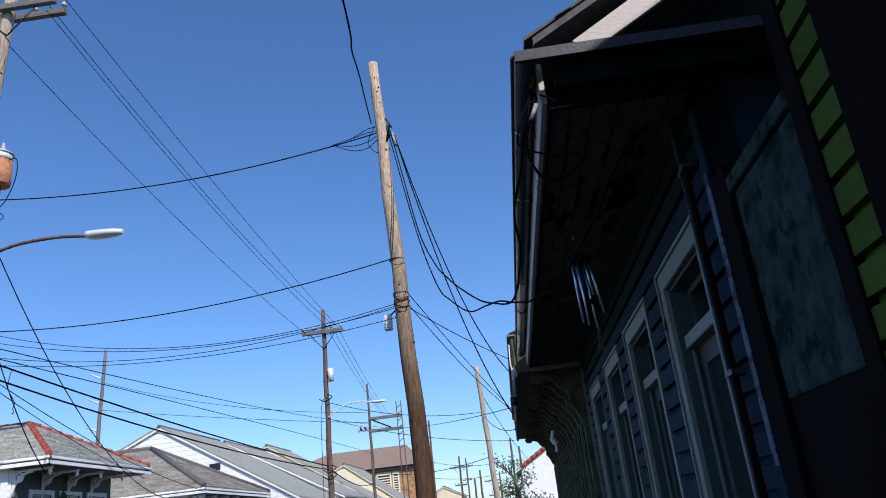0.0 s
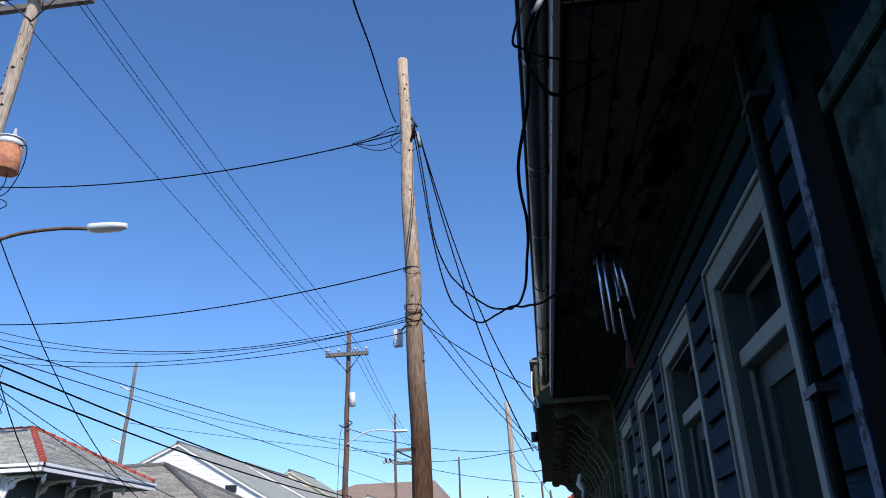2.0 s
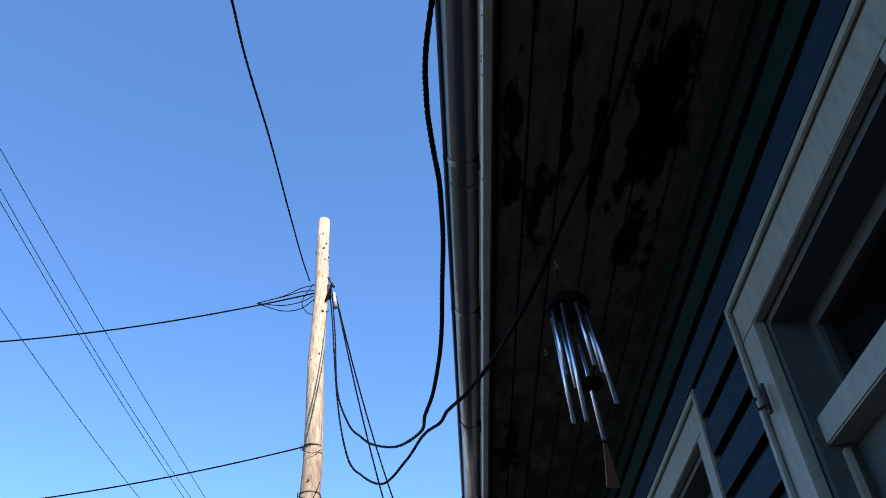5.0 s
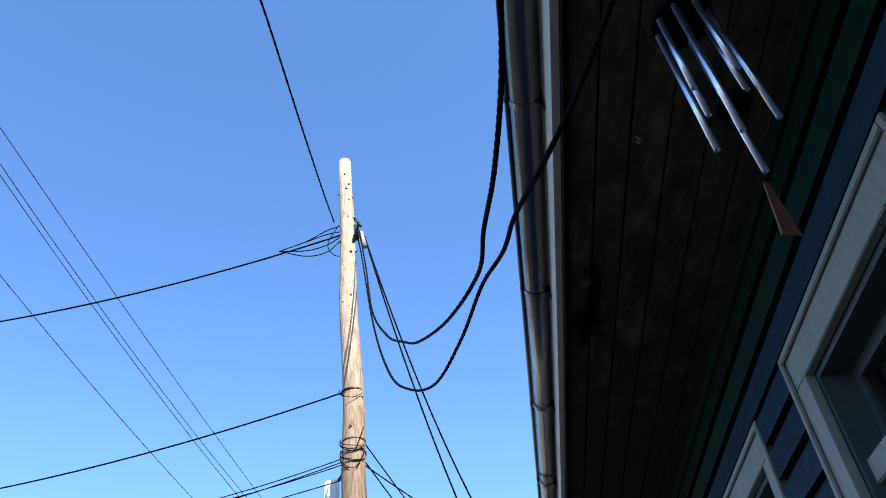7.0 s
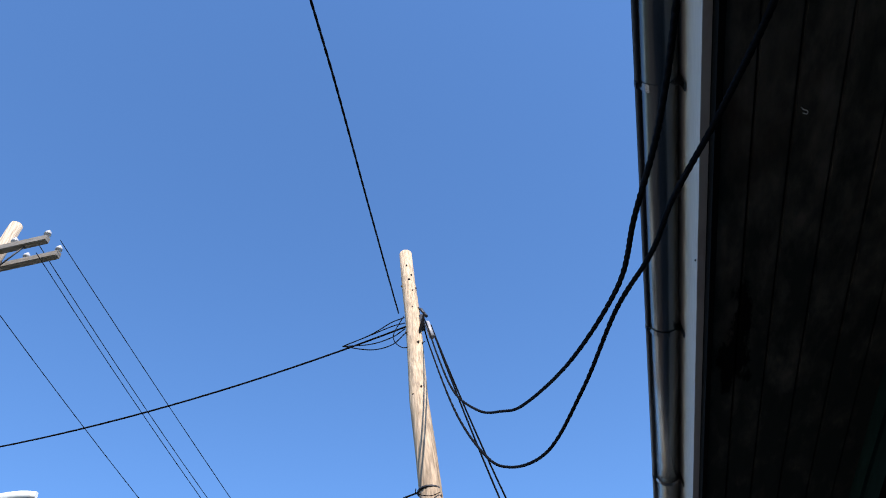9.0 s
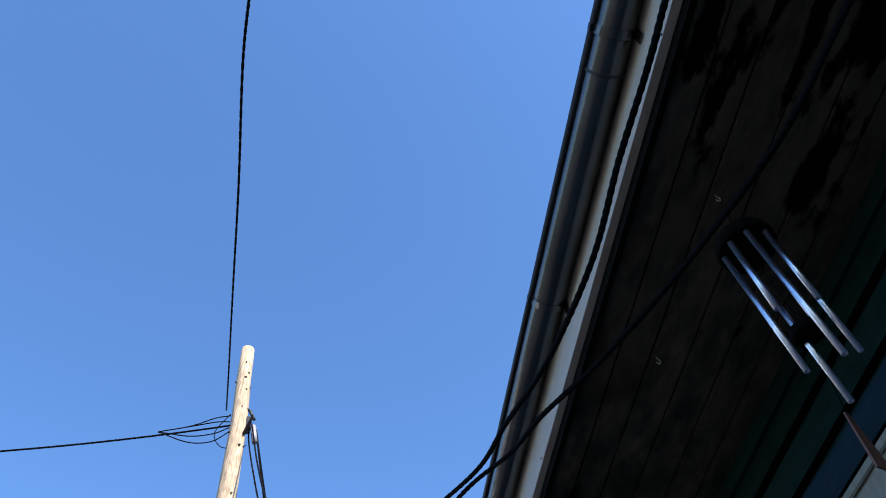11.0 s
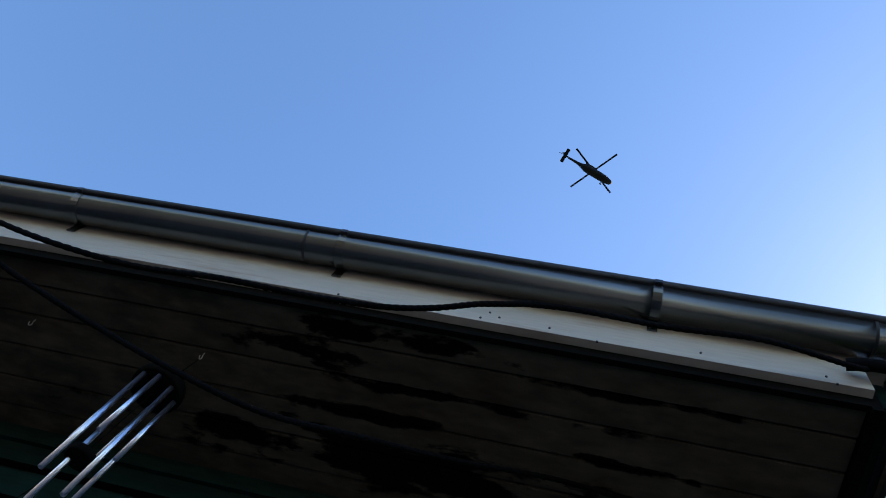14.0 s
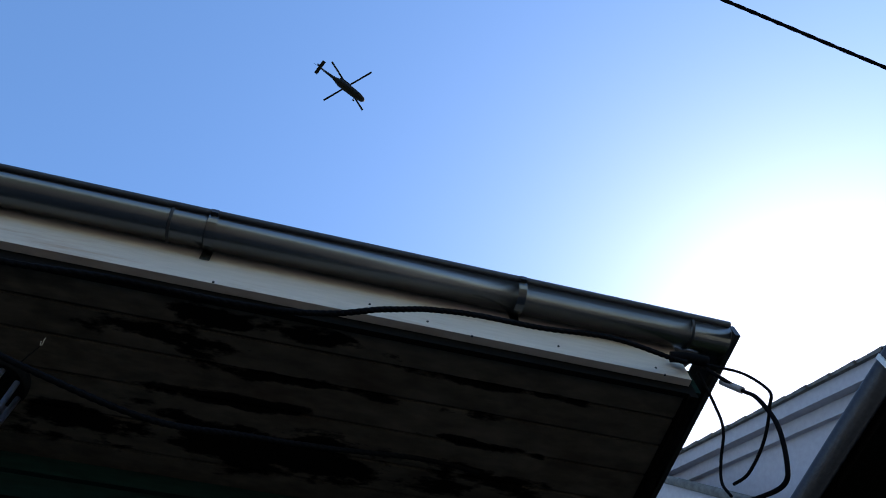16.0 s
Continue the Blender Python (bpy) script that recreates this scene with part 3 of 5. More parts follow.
# ---- alley gate and the green neighbour ----
gate = thing("alley_gate", "tall weathered grey-green boarded gate between two houses", "gate")
part("gate_board", box(0.02, 0.045, -2.98, -2.2, 1.93, 2.80, bevel=0.004), PLYWOOD, gate)
part("lower_board", box(0.025, 0.045, -2.98, -2.2, 0.15, 1.926), BLACKWOOD_SHADE, gate)
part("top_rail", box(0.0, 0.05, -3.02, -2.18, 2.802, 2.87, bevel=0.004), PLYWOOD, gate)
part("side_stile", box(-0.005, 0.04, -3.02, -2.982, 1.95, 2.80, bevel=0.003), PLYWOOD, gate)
part("gate_post", box(0.0, 0.1, -2.178, -2.0, 0.1, 2.95, bevel=0.004), BLACKWOOD_SHADE, gate)

green = thing("green_house", "lime-green clapboard house with a dark overhanging eave", "house")
part("front_wall", box(0.0, 6.0, -12.0, -3.06, 0.0, 3.76), GREEN, green)
part("shutter", box(-0.07, -0.04, -4.35, -3.365, 0.4, 3.3, bevel=0.004), BLACKWOOD_SHADE, green, "dark closed shutter")
part("corner_board", box(-0.05, -0.003, -3.138, -3.04, 0.1, 3.7), BLACKWOOD_SHADE, green)
part("soffit", box(-0.85, 6.0, -12.0, -3.03, 3.77, 3.80), BLACKWOOD_SHADE, green)
part("side_fascia", box(-0.85, 6.0, -3.03, -3.012, 3.74, 3.9), BLACKWOOD_SHADE, green)
part("front_fascia", box(-0.875, -0.85, -12.0, -3.012, 3.74, 3.9), BLACKWOOD_SHADE, green)
part("roof", extrude([(-3.0, 3.86), (-7.5, 5.1), (-12.0, 3.86)], "x", -0.9, 6.1), SHDARK, green)
part("side_gutter", tube([(-0.9, -2.965, 3.80), (6.0, -2.965, 3.80)], 0.045, sides=12), DARKMETAL, green, "dark metal gutter")
part("gutter_clip", box(-0.72, -0.70, -2.925, -2.915, 3.75, 3.82), PALE, green, "pale gutter clip")

# pale gable of the house behind
back = thing("gable_house", "pale grey gabled house rising behind the neighbour's eave", "house")
GS = 0.65
back.location.z = -0.3
part("gable_wall", extrude([(-0.6, 0.0), (8.6, 0.0), (8.6, 5.45), (4.0, 8.45), (-0.6, 5.45)], "y", -5.6, -5.05), PALEGREY, back)
part("rake_shadow_board", extrude([(-0.8, 5.22), (4.0, 8.34), (4.0, 8.475), (-0.8, 5.355)], "y", -5.048, -4.99), PALEGREY, back)
part("lower_wall", extrude([(1.2, 5.0), (3.6, 5.0), (3.6, 8.5), (1.2, 5.36)], "y", -4.86, -4.6), PALEGREY, back, "lower pale wall in front of the gable")
part("lower_roof_edge", tube([(1.2, -4.58, 5.42), (1.75, -4.58, 6.14), (2.45, -4.58, 7.06), (3.4, -4.58, 8.3)], 0.045, sides=6), SHDARK, back, "dark edge of a lower roof")
part("rake_board", extrude([(-0.8, 5.36), (4.0, 8.48), (4.0, 8.68), (-0.8, 5.56)], "y", -5.05, -4.9), PALEGREY, back)
for k in range(22):
    x = -0.9 + 0.23 * k
    part("shingle", extrude([(x, 5.50 + (x + 0.8) * GS), (x + 0.25, 5.50 + (x + 1.05) * GS), (x + 0.25, 5.525 + (x + 1.05) * GS), (x, 5.54 + (x + 0.8) * GS)], "y", -5.6, -4.86), SHDARK, back)


# ---- the next house along the pavement ----
olive = thing("bracketed_house", "olive-cream house front with scrolled brackets under its cornice", "house")
part("front_wall", box(0.02, 6.0, 4.80, 15.0, 0.0, 3.95), OLIVE, olive)
part("cornice_soffit", box(-0.80, 0.02, 5.0, 14.6, 3.40, 3.46), OLIVE, olive)
part("cornice_face", box(-0.86, -0.80, 5.0, 14.6, 3.36, 3.90, bevel=0.01), OLIVE, olive)
part("cornice_cap", box(-0.90, -0.78, 4.97, 14.65, 3.902, 3.95, bevel=0.01), TRIM, olive)
part("cornice_end", box(-0.80, 0.02, 4.97, 5.0, 3.40, 3.90), OLIVE, olive)
part("roof", extrude([(-0.86, 3.955), (3.0, 5.2), (6.2, 3.955)], "y", 4.95, 14.7), SHDARK, olive)
scroll = [(0.02, 3.40), (-0.62, 3.40), (-0.66, 3.34), (-0.62, 3.27), (-0.52, 3.26), (-0.46, 3.31), (-0.36, 3.28), (-0.28, 3.16), (-0.20, 3.12), (-0.17, 3.02), (-0.19, 2.94), (-0.12, 2.86), (-0.06, 2.70), (0.02, 2.66)]
for k in range(15):
    y = 5.2 + 0.66 * k
    part("bracket", extrude(scroll, "y", y - 0.05, y + 0.05), OLIVE, olive, "jigsawn wooden bracket")
    part("pilaster", box(-0.045, 0.018, y - 0.06, y + 0.06, 0.3, 2.655, bevel=0.006), OLIVE, olive)
    if k < 14:
        part("louvred_shutter", extrude_frame(y + 0.12, y + 0.54, 0.35, 2.75, 0.05, -0.03, 0.018), OLIVE, olive)
        # solid black panel stands in for the dark of an unlit doorway
        part("dark_opening_panel", box(-0.012, 0.017, y + 0.172, y + 0.488, 0.4, 2.7), BLACKWOOD_SHADE, olive)
part("rope", tube(smooth_line([(-0.885, 5.0, 3.80), (-0.90, 4.96, 3.55), (-0.88, 4.95, 3.40), (-0.84, 4.95, 3.36), (-0.86, 4.95, 3.47), (-0.895, 4.95, 3.40), (-0.89, 4.95, 3.30)]), 0.010, sides=6), PALE, olive, "pale rope looped over the cornice end")
part("insulator_knob", tube([(-0.91, 5.9, 3.1), (-0.91, 5.9, 3.22)], 0.05, sides=10), DARKMETAL, olive, "dark cable bracket")
part("rag", tube(smooth_line([(-0.24, 9.0, 2.98), (-0.27, 9.0, 2.85), (-0.22, 9.0, 2.74), (-0.23, 9.0, 2.60)]), [0.035] * 8 + [0.055] * 8 + [0.03] * 8 + [0.015], sides=6), WHITESIDE, olive, "pale carved drop")


# ---- poles ----
def pole(base, top, r0, r1, material, label, name="utility_pole"):
    p = thing(name, label, "utility pole", "street poles", base)
    a, b = Vector((0, 0, 0)), Vector(top) - Vector(base)
    n = 14
    pts = [a.lerp(b, k / n) + Vector((0.012 * math.sin(k * 1.7), 0.012 * math.cos(k * 2.3), 0)) * (0 < k < n) for k in range(n + 1)]
    part("shaft", tube(pts, [r0 + (r1 - r0) * k / n for k in range(n + 1)], sides=16), material, p)
    return p


def on(p, world_point):
    return Vector(world_point) - p.location


def crossarm(p, centre, half, z_off=0.0, y_off=0.1, pins=(-0.95, -0.35, 0.35, 0.95), braces=True):
    c = on(p, centre) + Vector((0, -y_off, z_off))
    arm = part("crossarm", box(c.x - half, c.x + half, c.y - 0.05, c.y + 0.05, c.z - 0.06, c.z + 0.06, bevel=0.008), ARMWOOD, p)
    for t in pins:
        q = c + Vector((t * half, 0, 0.061))
        part("insulator", tube([q, q + Vector((0, 0, 0.05)), q + Vector((0, 0, 0.055)), q + Vector((0, 0, 0.10)), q + Vector((0, 0, 0.105)), q + Vector((0, 0, 0.15))], [0.015, 0.015, 0.055, 0.05, 0.04, 0.02], sides=10), PORCELAIN, arm)
    if braces:
        for s in (-1, 1):
            part("brace", tube([c + Vector((s * half * 0.6, 0, -0.06)), c + Vector((0, y_off * 0.4, -0.55))], 0.014, sides=6), DARKMETAL, arm)
    return arm


# the near pole, leaning a little down the street
P1 = pole((-2.02, 3.80, 0.0), (-2.385, 4.99, 8.53), 0.125, 0.074, UPPER, "tall weathered wooden utility pole leaning over the pavement")
a1, b1 = Vector((-2.02, 3.80, 0.0)), Vector((-2.385, 4.99, 8.53))


def p1(z):
    return a1.lerp(b1, z / 8.53)


rnd = random.Random(4)
for k in range(44):
    z = rnd.uniform(2.6, 8.4)
    a = rnd.uniform(0, 6.28)
    q = on(P1, p1(z)) + Vector((math.cos(a), math.sin(a), 0)) * (0.125 - 0.05 * z / 8.53)
    part("knot", tube([q * 1.0 - Vector((math.cos(a), math.sin(a), 0)) * 0.01, q + Vector((math.cos(a), math.sin(a), 0)) * 0.012], [0.019 - 0.0002 * k, 0.009], sides=7), KNOT, P1)
q = on(P1, p1(7.2))
part("cable_clamp", box(q.x + 0.07, q.x + 0.13, q.y - 0.04, q.y + 0.03, q.z - 0.10, q.z + 0.10, bevel=0.012), DARKMETAL, P1)
part("clamp_arm", tube([q + Vector((0.02, 0, 0.25)), q + Vector((0.10, 0, 0.2)), q + Vector((0.16, -0.03, 0.05))], 0.016, sides=6), DARKMETAL, P1)
part("sleeve", tube([q + Vector((0.16, -0.04, -0.05)), q + Vector((0.20, -0.06, -0.28))], 0.028, sides=8), GREYCABLE, P1)
fork = q + Vector((-0.75, 0.0, -0.10))
for h, d in ((0.08, 0.02), (0.0, -0.01), (-0.08, 0.08), (-0.14, 0.13)):
    part("wire_strand", tube(smooth_line([fork, fork.lerp(q + Vector((-0.07, -0.05, h)), 0.45) - Vector((0, 0, d)), q + Vector((-0.22, -0.03, h - d * 0.8)), q + Vector((-0.07, -0.05, h))]), 0.006, sides=5), RUBBER, P1)
part("wire_loop", tube(smooth_line([q + Vector((-0.08, -0.05, 0.1)), q + Vector((-0.20, -0.05, -0.15)), q + Vector((-0.12, -0.06, -0.33)), q + Vector((0.02, -0.1, -0.38)), q + Vector((0.12, -0.04, -0.3))]), 0.005, sides=5), RUBBER, P1)
for k in range(5):
    part("wire_loop", tube(smooth_line([q + Vector((0.14, -0.05, 0.05 * k - 0.1)), q + Vector((0.06, -0.085, -0.25)), q + Vector((-0.01, -0.10, -0.5 - 0.06 * k)), q + Vector((-0.05 + 0.008 * k, -0.085, -0.85))]), 0.006, sides=5), RUBBER, P1)
for z in (5.06, 4.55, 4.44):
    qq = on(P1, p1(z))
    part("strap_band", tube([qq + Vector((0, 0, -0.007)), qq + Vector((0, 0, 0.007))], 0.130 - 0.051 * z / 8.53, sides=16), DARKMETAL, P1)
    for k in range(1 if z > 5 else 4):
        s = rnd.uniform(0.08, 0.2)
        part("wire_loop", tube(smooth_line([qq + Vector((-0.10, -0.05, 0.02)), qq + Vector((-0.08, -0.12, -s * 0.6)), qq + Vector((0.03, -0.13, -s)), qq + Vector((0.10, -0.07, rnd.uniform(-0.1, 0.1)))]), 0.0038, sides=5), RUBBER, P1)
qq = on(P1, (-2.455, 4.68, 4.25))
part("junction_box", box(qq.x - 0.055, qq.x + 0.055, qq.y - 0.05, qq.y + 0.05, qq.z - 0.11, qq.z + 0.10, bevel=0.012), PALE, P1, "pale grey junction box")
part("box_bracket", tube([qq + Vector((0.05, 0, 0.1)), on(P1, p1(4.42))], 0.012, sides=6), DARKMETAL, P1)

# transformer pole with a street lamp across the road
TPY = 5.52
TP = pole((-9.86, TPY, 0.0), (-8.862, TPY, 11.887), 0.15, 0.10, POLEWOOD, "wooden pole with a rusted transformer and two crossarms")
crossarm(TP, (-8.857, TPY, 11.069), 0.9, 0.0, 0.16)
crossarm(TP, (-8.857, TPY, 11.069), 0.9, 0.0, -0.16, braces=False)
rk = random.Random(12)
for k in range(30):
    z, a = rk.uniform(5.8, 11.3), rk.uniform(3.4, 6.0)
    d = Vector((math.cos(a), math.sin(a), 0))
    q = Vector((0.998 * z / 11.887, 0, z)) + d * (0.148 - 0.05 * z / 11.887)
    part("knot", tube([q - d * 0.01, q + d * 0.014], [0.03, 0.014], sides=7), KNOT, TP)
c = on(TP, (-8.741, TPY - 0.14, 7.866))
can = part("transformer", tube([c + Vector((0, 0, -0.30)), c + Vector((0, 0, -0.285)), c + Vector((0, 0, 0.13))], [0.185, 0.195, 0.2], sides=24), RUST, TP, "rusted orange transformer can")
part("band", tube([c + Vector((0, 0, 0.132)), c + Vector((0, 0, 0.245))], [0.201, 0.203], sides=24), PALE, can, "pale bleached upper band")
part("lid", tube([c + Vector((0, 0, 0.247)), c + Vector((0, 0, 0.258)), c + Vector((0, 0, 0.27)), c + Vector((0, 0, 0.30))], [0.222, 0.225, 0.21, 0.10], sides=24), PALE, can, "pale flanged lid")
part("bushing", tube([c + Vector((0.05, 0, 0.28)), c + Vector((0.05, 0, 0.35)), c + Vector((0.05, 0, 0.36)), c + Vector((0.05, 0, 0.47))], [0.05, 0.05, 0.035, 0.02], sides=10), PORCELAIN, can)
part("bracket", box(c.x - 0.36, c.x - 0.17, c.y - 0.02, c.y + 0.12, c.z + 0.0, c.z + 0.1), DARKMETAL, can)
part("lead_wire", tube(smooth_line([c + Vector((0.20, -0.05, 0.12)), c + Vector((0.34, -0.05, 0.08)), c + Vector((0.33, -0.05, -0.3)), c + Vector((0.12, -0.05, -0.72)), c + Vector((-0.25, -0.05, -0.72))]), 0.008, sides=5), RUBBER, can)
part("lead_wire", tube(smooth_line([c + Vector((0.10, -0.05, -0.34)), c + Vector((0.08, -0.05, -0.55)), c + Vector((-0.06, -0.05, -0.74)), c + Vector((-0.3, -0.05, -0.66))]), 0.008, sides=5), RUBBER, can)
rnd = random.Random(9)
for k in range(7):
    z = rnd.uniform(7.04, 7.16)
    q = on(TP, (-9.066, TPY - 0.15, z))
    r = rnd.uniform(0.15, 0.55)
    d = rnd.uniform(0.05, 0.36)
    part("wire_loop", tube(smooth_line([q, q + Vector((r * 0.8, -0.05, 0.02 - d * 0.3)), q + Vector((r, -0.05, -d * 0.7)), q + Vector((r * 0.5, -0.05, -d)), q + Vector((0.03, 0, -0.06))]), 0.007, sides=5), RUBBER, TP)
part("white_bracket", box(0.80, 0.99, -0.25, -0.15, 7.215, 7.35), PALE, TP)


def street_lamp(p, base, reach, rise, label, size=1.0, paint=None):
    """An arm that bows out from its pole to a flat cobra-head lamp."""
    b = on(p, base)
    lamp = part("lamp_arm", tube(smooth_line([b, b + Vector((reach * 0.13, 0, rise * 0.5)), b + Vector((reach * 0.32, 0, rise * 1.08)), b + Vector((reach * 0.58, 0, rise * 1.22)), b + Vector((reach * 0.80, 0, rise))]), 0.033 * size, sides=10), paint or POLEDARK, p, label)
    h = b + Vector((reach * 0.78, 0, rise + 0.01))
    head = bmesh.new()
    for k in range(9):
        t = k / 8
        w = 0.085 + 0.055 * math.sin(math.pi * min(1, t * 0.85 + 0.12)) - 0.06 * max(0, t - 0.8) * 5
        zt, zb = 0.075 - 0.04 * t, -0.055 - 0.02 * math.sin(math.pi * t)
        ring = [head.verts.new((h.x + t * 0.72 * size, h.y + sy * w * size, h.z + sz * size)) for sy, sz in ((-1, zb * 0.3), (-0.75, zt * 0.8), (0, zt), (0.75, zt * 0.8), (1, zb * 0.3), (0.7, zb), (0, zb * 1.1), (-0.7, zb))]
        if k:
            for j in range(8):
                head.faces.new((prev[j], prev[(j + 1) % 8], ring[(j + 1) % 8], ring[j])).smooth = True
        else:
            head.faces.new(ring[::-1])
        prev = ring
    head.faces.new(prev)
    bmesh.ops.recalc_face_normals(head, faces=head.faces[:])
    hd = part("lamp_head", head, PALE, lamp, "pale cobra-head lamp")
    return hd


street_lamp(TP, (-9.193, TPY - 0.1, 6.217), 2.56, 0.25, "brown bowed lamp arm", 0.82)

P2 = pole((-6.50, 18.0, 0.0), (-6.40, 18.0, 8.44), 0.105, 0.062, POLEDARK, "brown wooden pole with one crossarm and a pale can")
crossarm(P2, (-6.42, 18.0, 7.70), 0.66, 0.0, 0.14, pins=(-0.9, -0.4, 0.4, 0.9))
c = on(P2, (-6.25, 17.9, 6.32))
part("equipment_can", tube([c + Vector((0, 0, -0.2)), c + Vector((0, 0, 0.2))], 0.09, sides=14), PALE, P2, "pale grey can")
street_lamp(P2, (-6.4, 17.9, 5.02), 1.75, 0.30, "pale lamp arm", 0.6, PALE)
for z in (3.3, 3.5, 5.6):
    q = on(P2, (-6.44, 17.85, z))
    part("cable_bundle", tube(smooth_line([q + Vector((-0.2, 0, 0)), q + Vector((0, -0.06, -0.1)), q + Vector((0.2, 0, 0.03)), q + Vector((0.05, 0, 0.12))]), 0.015, sides=6), RUBBER, P2)
part("riser_cable", tube(smooth_line([on(P2, (-6.5, 17.85, 5.6)), on(P2, (-6.60, 17.85, 5.2)), on(P2, (-6.64, 17.85, 3.8)), on(P2, (-6.66, 17.85, 2.4))]), 0.009, sides=6), RUBBER, P2)

P3 = pole((-1.62, 22.0, 0.0), (-1.86, 22.0, 6.76), 0.11, 0.08, POLEWOOD, "pale leaning wooden pole by the pavement")
P4 = pole((-8.0, 34.0, 0.0), (-7.98, 34.0, 8.86), 0.10, 0.05, POLEDARK, "slim brown pole tied to a second by crossarms")
for z in (7.05, 6.42):
    q = on(P4, (-7.25, 34.0, z))
    part("crossarm", box(q.x - 0.8, q.x + 0.95, q.y - 0.09, q.y + 0.09, q.z - 0.07, q.z + 0.07, bevel=0.01), ARMWOOD, P4)
for x in (-6.55, -6.3):
    q = on(P4, (x, 34.0, 0))
    part("second_shaft", tube([q, q + Vector((0, 0, 7.8))], 0.026, sides=8), POLEDARK, P4)
for k in range(7):
    z0 = 5.4 + 0.34 * k
    part("rung", tube([on(P4, (-6.55, 34, z0)), on(P4, (-6.3, 34, z0 + 0.17))], 0.02, sides=5), DARKMETAL, P4)
for k in range(5):
    q = on(P4, (-8.5 + 0.11 * k, 33.85, 6.42 + 0.05 * (k % 2)))
    part("insulator", tube([q, q + Vector((-0.05, 0, 0.12)), q + Vector((-0.08, 0, 0.2))], [0.05, 0.055, 0.02], sides=7), DARKMETAL if k % 2 else PORCELAIN, P4)
part("arm_brace", tube([on(P4, (-7.9, 33.9, 7.0)), on(P4, (-6.9, 33.9, 6.5))], 0.04, sides=6), DARKMETAL, P4)
P5 = pole((-23.4, 35.0, 0.0), (-22.75, 35.0, 12.8), 0.15, 0.08, ARMWOOD, "tall dark pole behind the roofs")
for z, w in ((11.2, 0.6), (9.8, 0.6), (8.3, 0.7)):
    q = on(P5, (-22.95, 35.0, z))
    part("bracket_arm", tube([q, q + Vector((-w, 0, 0.3))], 0.05, sides=6), PALE, P5)
for k, (x, y, h) in enumerate(((-7.6, 60, 9.9), (-5.4, 60, 6.7), (-3.8, 60, 5.4), (-4.4, 62, 4.9), (-6.0, 80, 8.0), (-3.2, 75, 6.0), (-2.4, 70, 5.6), (-1.0, 55, 7.2), (-0.4, 56, 6.6))):
    fp = pole((x, y, 0.0), (x + 0.05, y, h), 0.11, 0.07, POLEDARK, "small far-off street pole")
    if k in (1, 4, 5):
        crossarm(fp, (x, y, h - 0.9), 0.8, 0, 0.1)
        crossarm(fp, (x, y, h - 2.3), 0.5, 0, 0.1, braces=False)

# ---- wires ----
top = p1(7.27)
for a, b, s, r in (
        (top - Vector((0, 0, 0.05)), (-8.93, TPY, 7.394), 0.25, 0.010),
        (p1(5.10), (-9.14, TPY, 5.188), 0.247, 0.008),
        (p1(4.44), (-9.14, TPY, 5.262), 0.47, 0.0048), (p1(4.38), (-9.14, TPY, 5.115), 0.40, 0.0048), (p1(4.41), (-9.14, TPY, 4.863), 0.39, 0.0048), (p1(4.24), (-9.14, TPY, 4.716), 0.286, 0.0048)):
    wire(a, b, s, r, "black cable slung across the street between poles", "cables across the street")
for xa, za, xb, zb, s in ((-7.891, 11.205, -5.93, 7.80, 0.13), (-8.279, 11.258, -6.17, 7.98, 0.33), (-8.226, 11.016, -6.31, 7.90, 0.27), (-8.867, 10.376, -6.65, 7.40, 0.27)):
    wire((xa, TPY, za), (xb, 17.9, zb), s, 0.0065, "thin power line running along the street", "power lines")
    if za > 10.5:
        wire((xb, 17.9, zb), (-7.3 + (xb + 6.4) * 0.8, 34.0, 7.12), 0.2, 0.007, "thin power line running along the street", "power lines")
wire((-9.193, TPY, 4.905), (-6.47, 18.0, 3.60), 0.115, 0.016, "heavy black telephone cable along the far side", "telephone cables")
wire((-9.193, TPY, 4.674), (-6.47, 18.0, 3.50), 0.185, 0.016, "heavy black telephone cable along the far side", "telephone cables")
wire((-6.47, 18.0, 3.55), (-8.0, 34.0, 3.9), 0.3, 0.016, "heavy black telephone cable along the far side", "telephone cables")
wire((-9.108, 5.47, 7.309), (-10.3, 17.0, 3.12), 1.45, 0.010, "black service drop down to a house", "service drops")
wire((-9.171, 5.47, 6.596), (-9.87, 9.1, 3.34), 0.40, 0.010, "black service drop down to a house", "service drops")
wire((-9.087, TPY, 5.052), (-7.98, 34.0, 6.79), 0.19, 0.009)
wire((-9.087, TPY, 4.895), (-7.98, 34.0, 5.34), -0.05, 0.009)
wire((-9.087, TPY, 4.747), (-9.9, 17.0, 3.25), 0.25, 0.008)
wire((-9.087, TPY, 4.643), (-9.9, 13.2, 3.45), 0.12, 0.007)
wire((-6.42, 18.0, 5.5), (-1.80, 22.0, 5.15), 0.26, 0.010)
wire((-6.42, 18.0, 5.0), (-0.9, 17.0, 3.6), 0.2, 0.008)
wire((-1.80, 22.0, 5.0), (-0.86, 13.0, 3.5), 0.2, 0.010)
wire((-1.86, 22.0, 5.9), (0.2, 40.0, 4.2), 0.3, 0.012)
wire((-1.75, 22.0, 3.6), (-7.98, 34.0, 4.4), 0.3, 0.012)
wire((-7.98, 34.0, 6.7), (-0.9, 13.0, 4.0), 0.25, 0.009)
wire((-7.6, 60.0, 6.5), (-1.0, 55.0, 5.6), 0.4, 0.016)
wire((-7.6, 60.0, 5.2), (-1.0, 55.0, 4.8), 0.3, 0.016)
wire((-22.95, 35.0, 11.0), (-7.98, 34.0, 7.4), 0.5, 0.012)
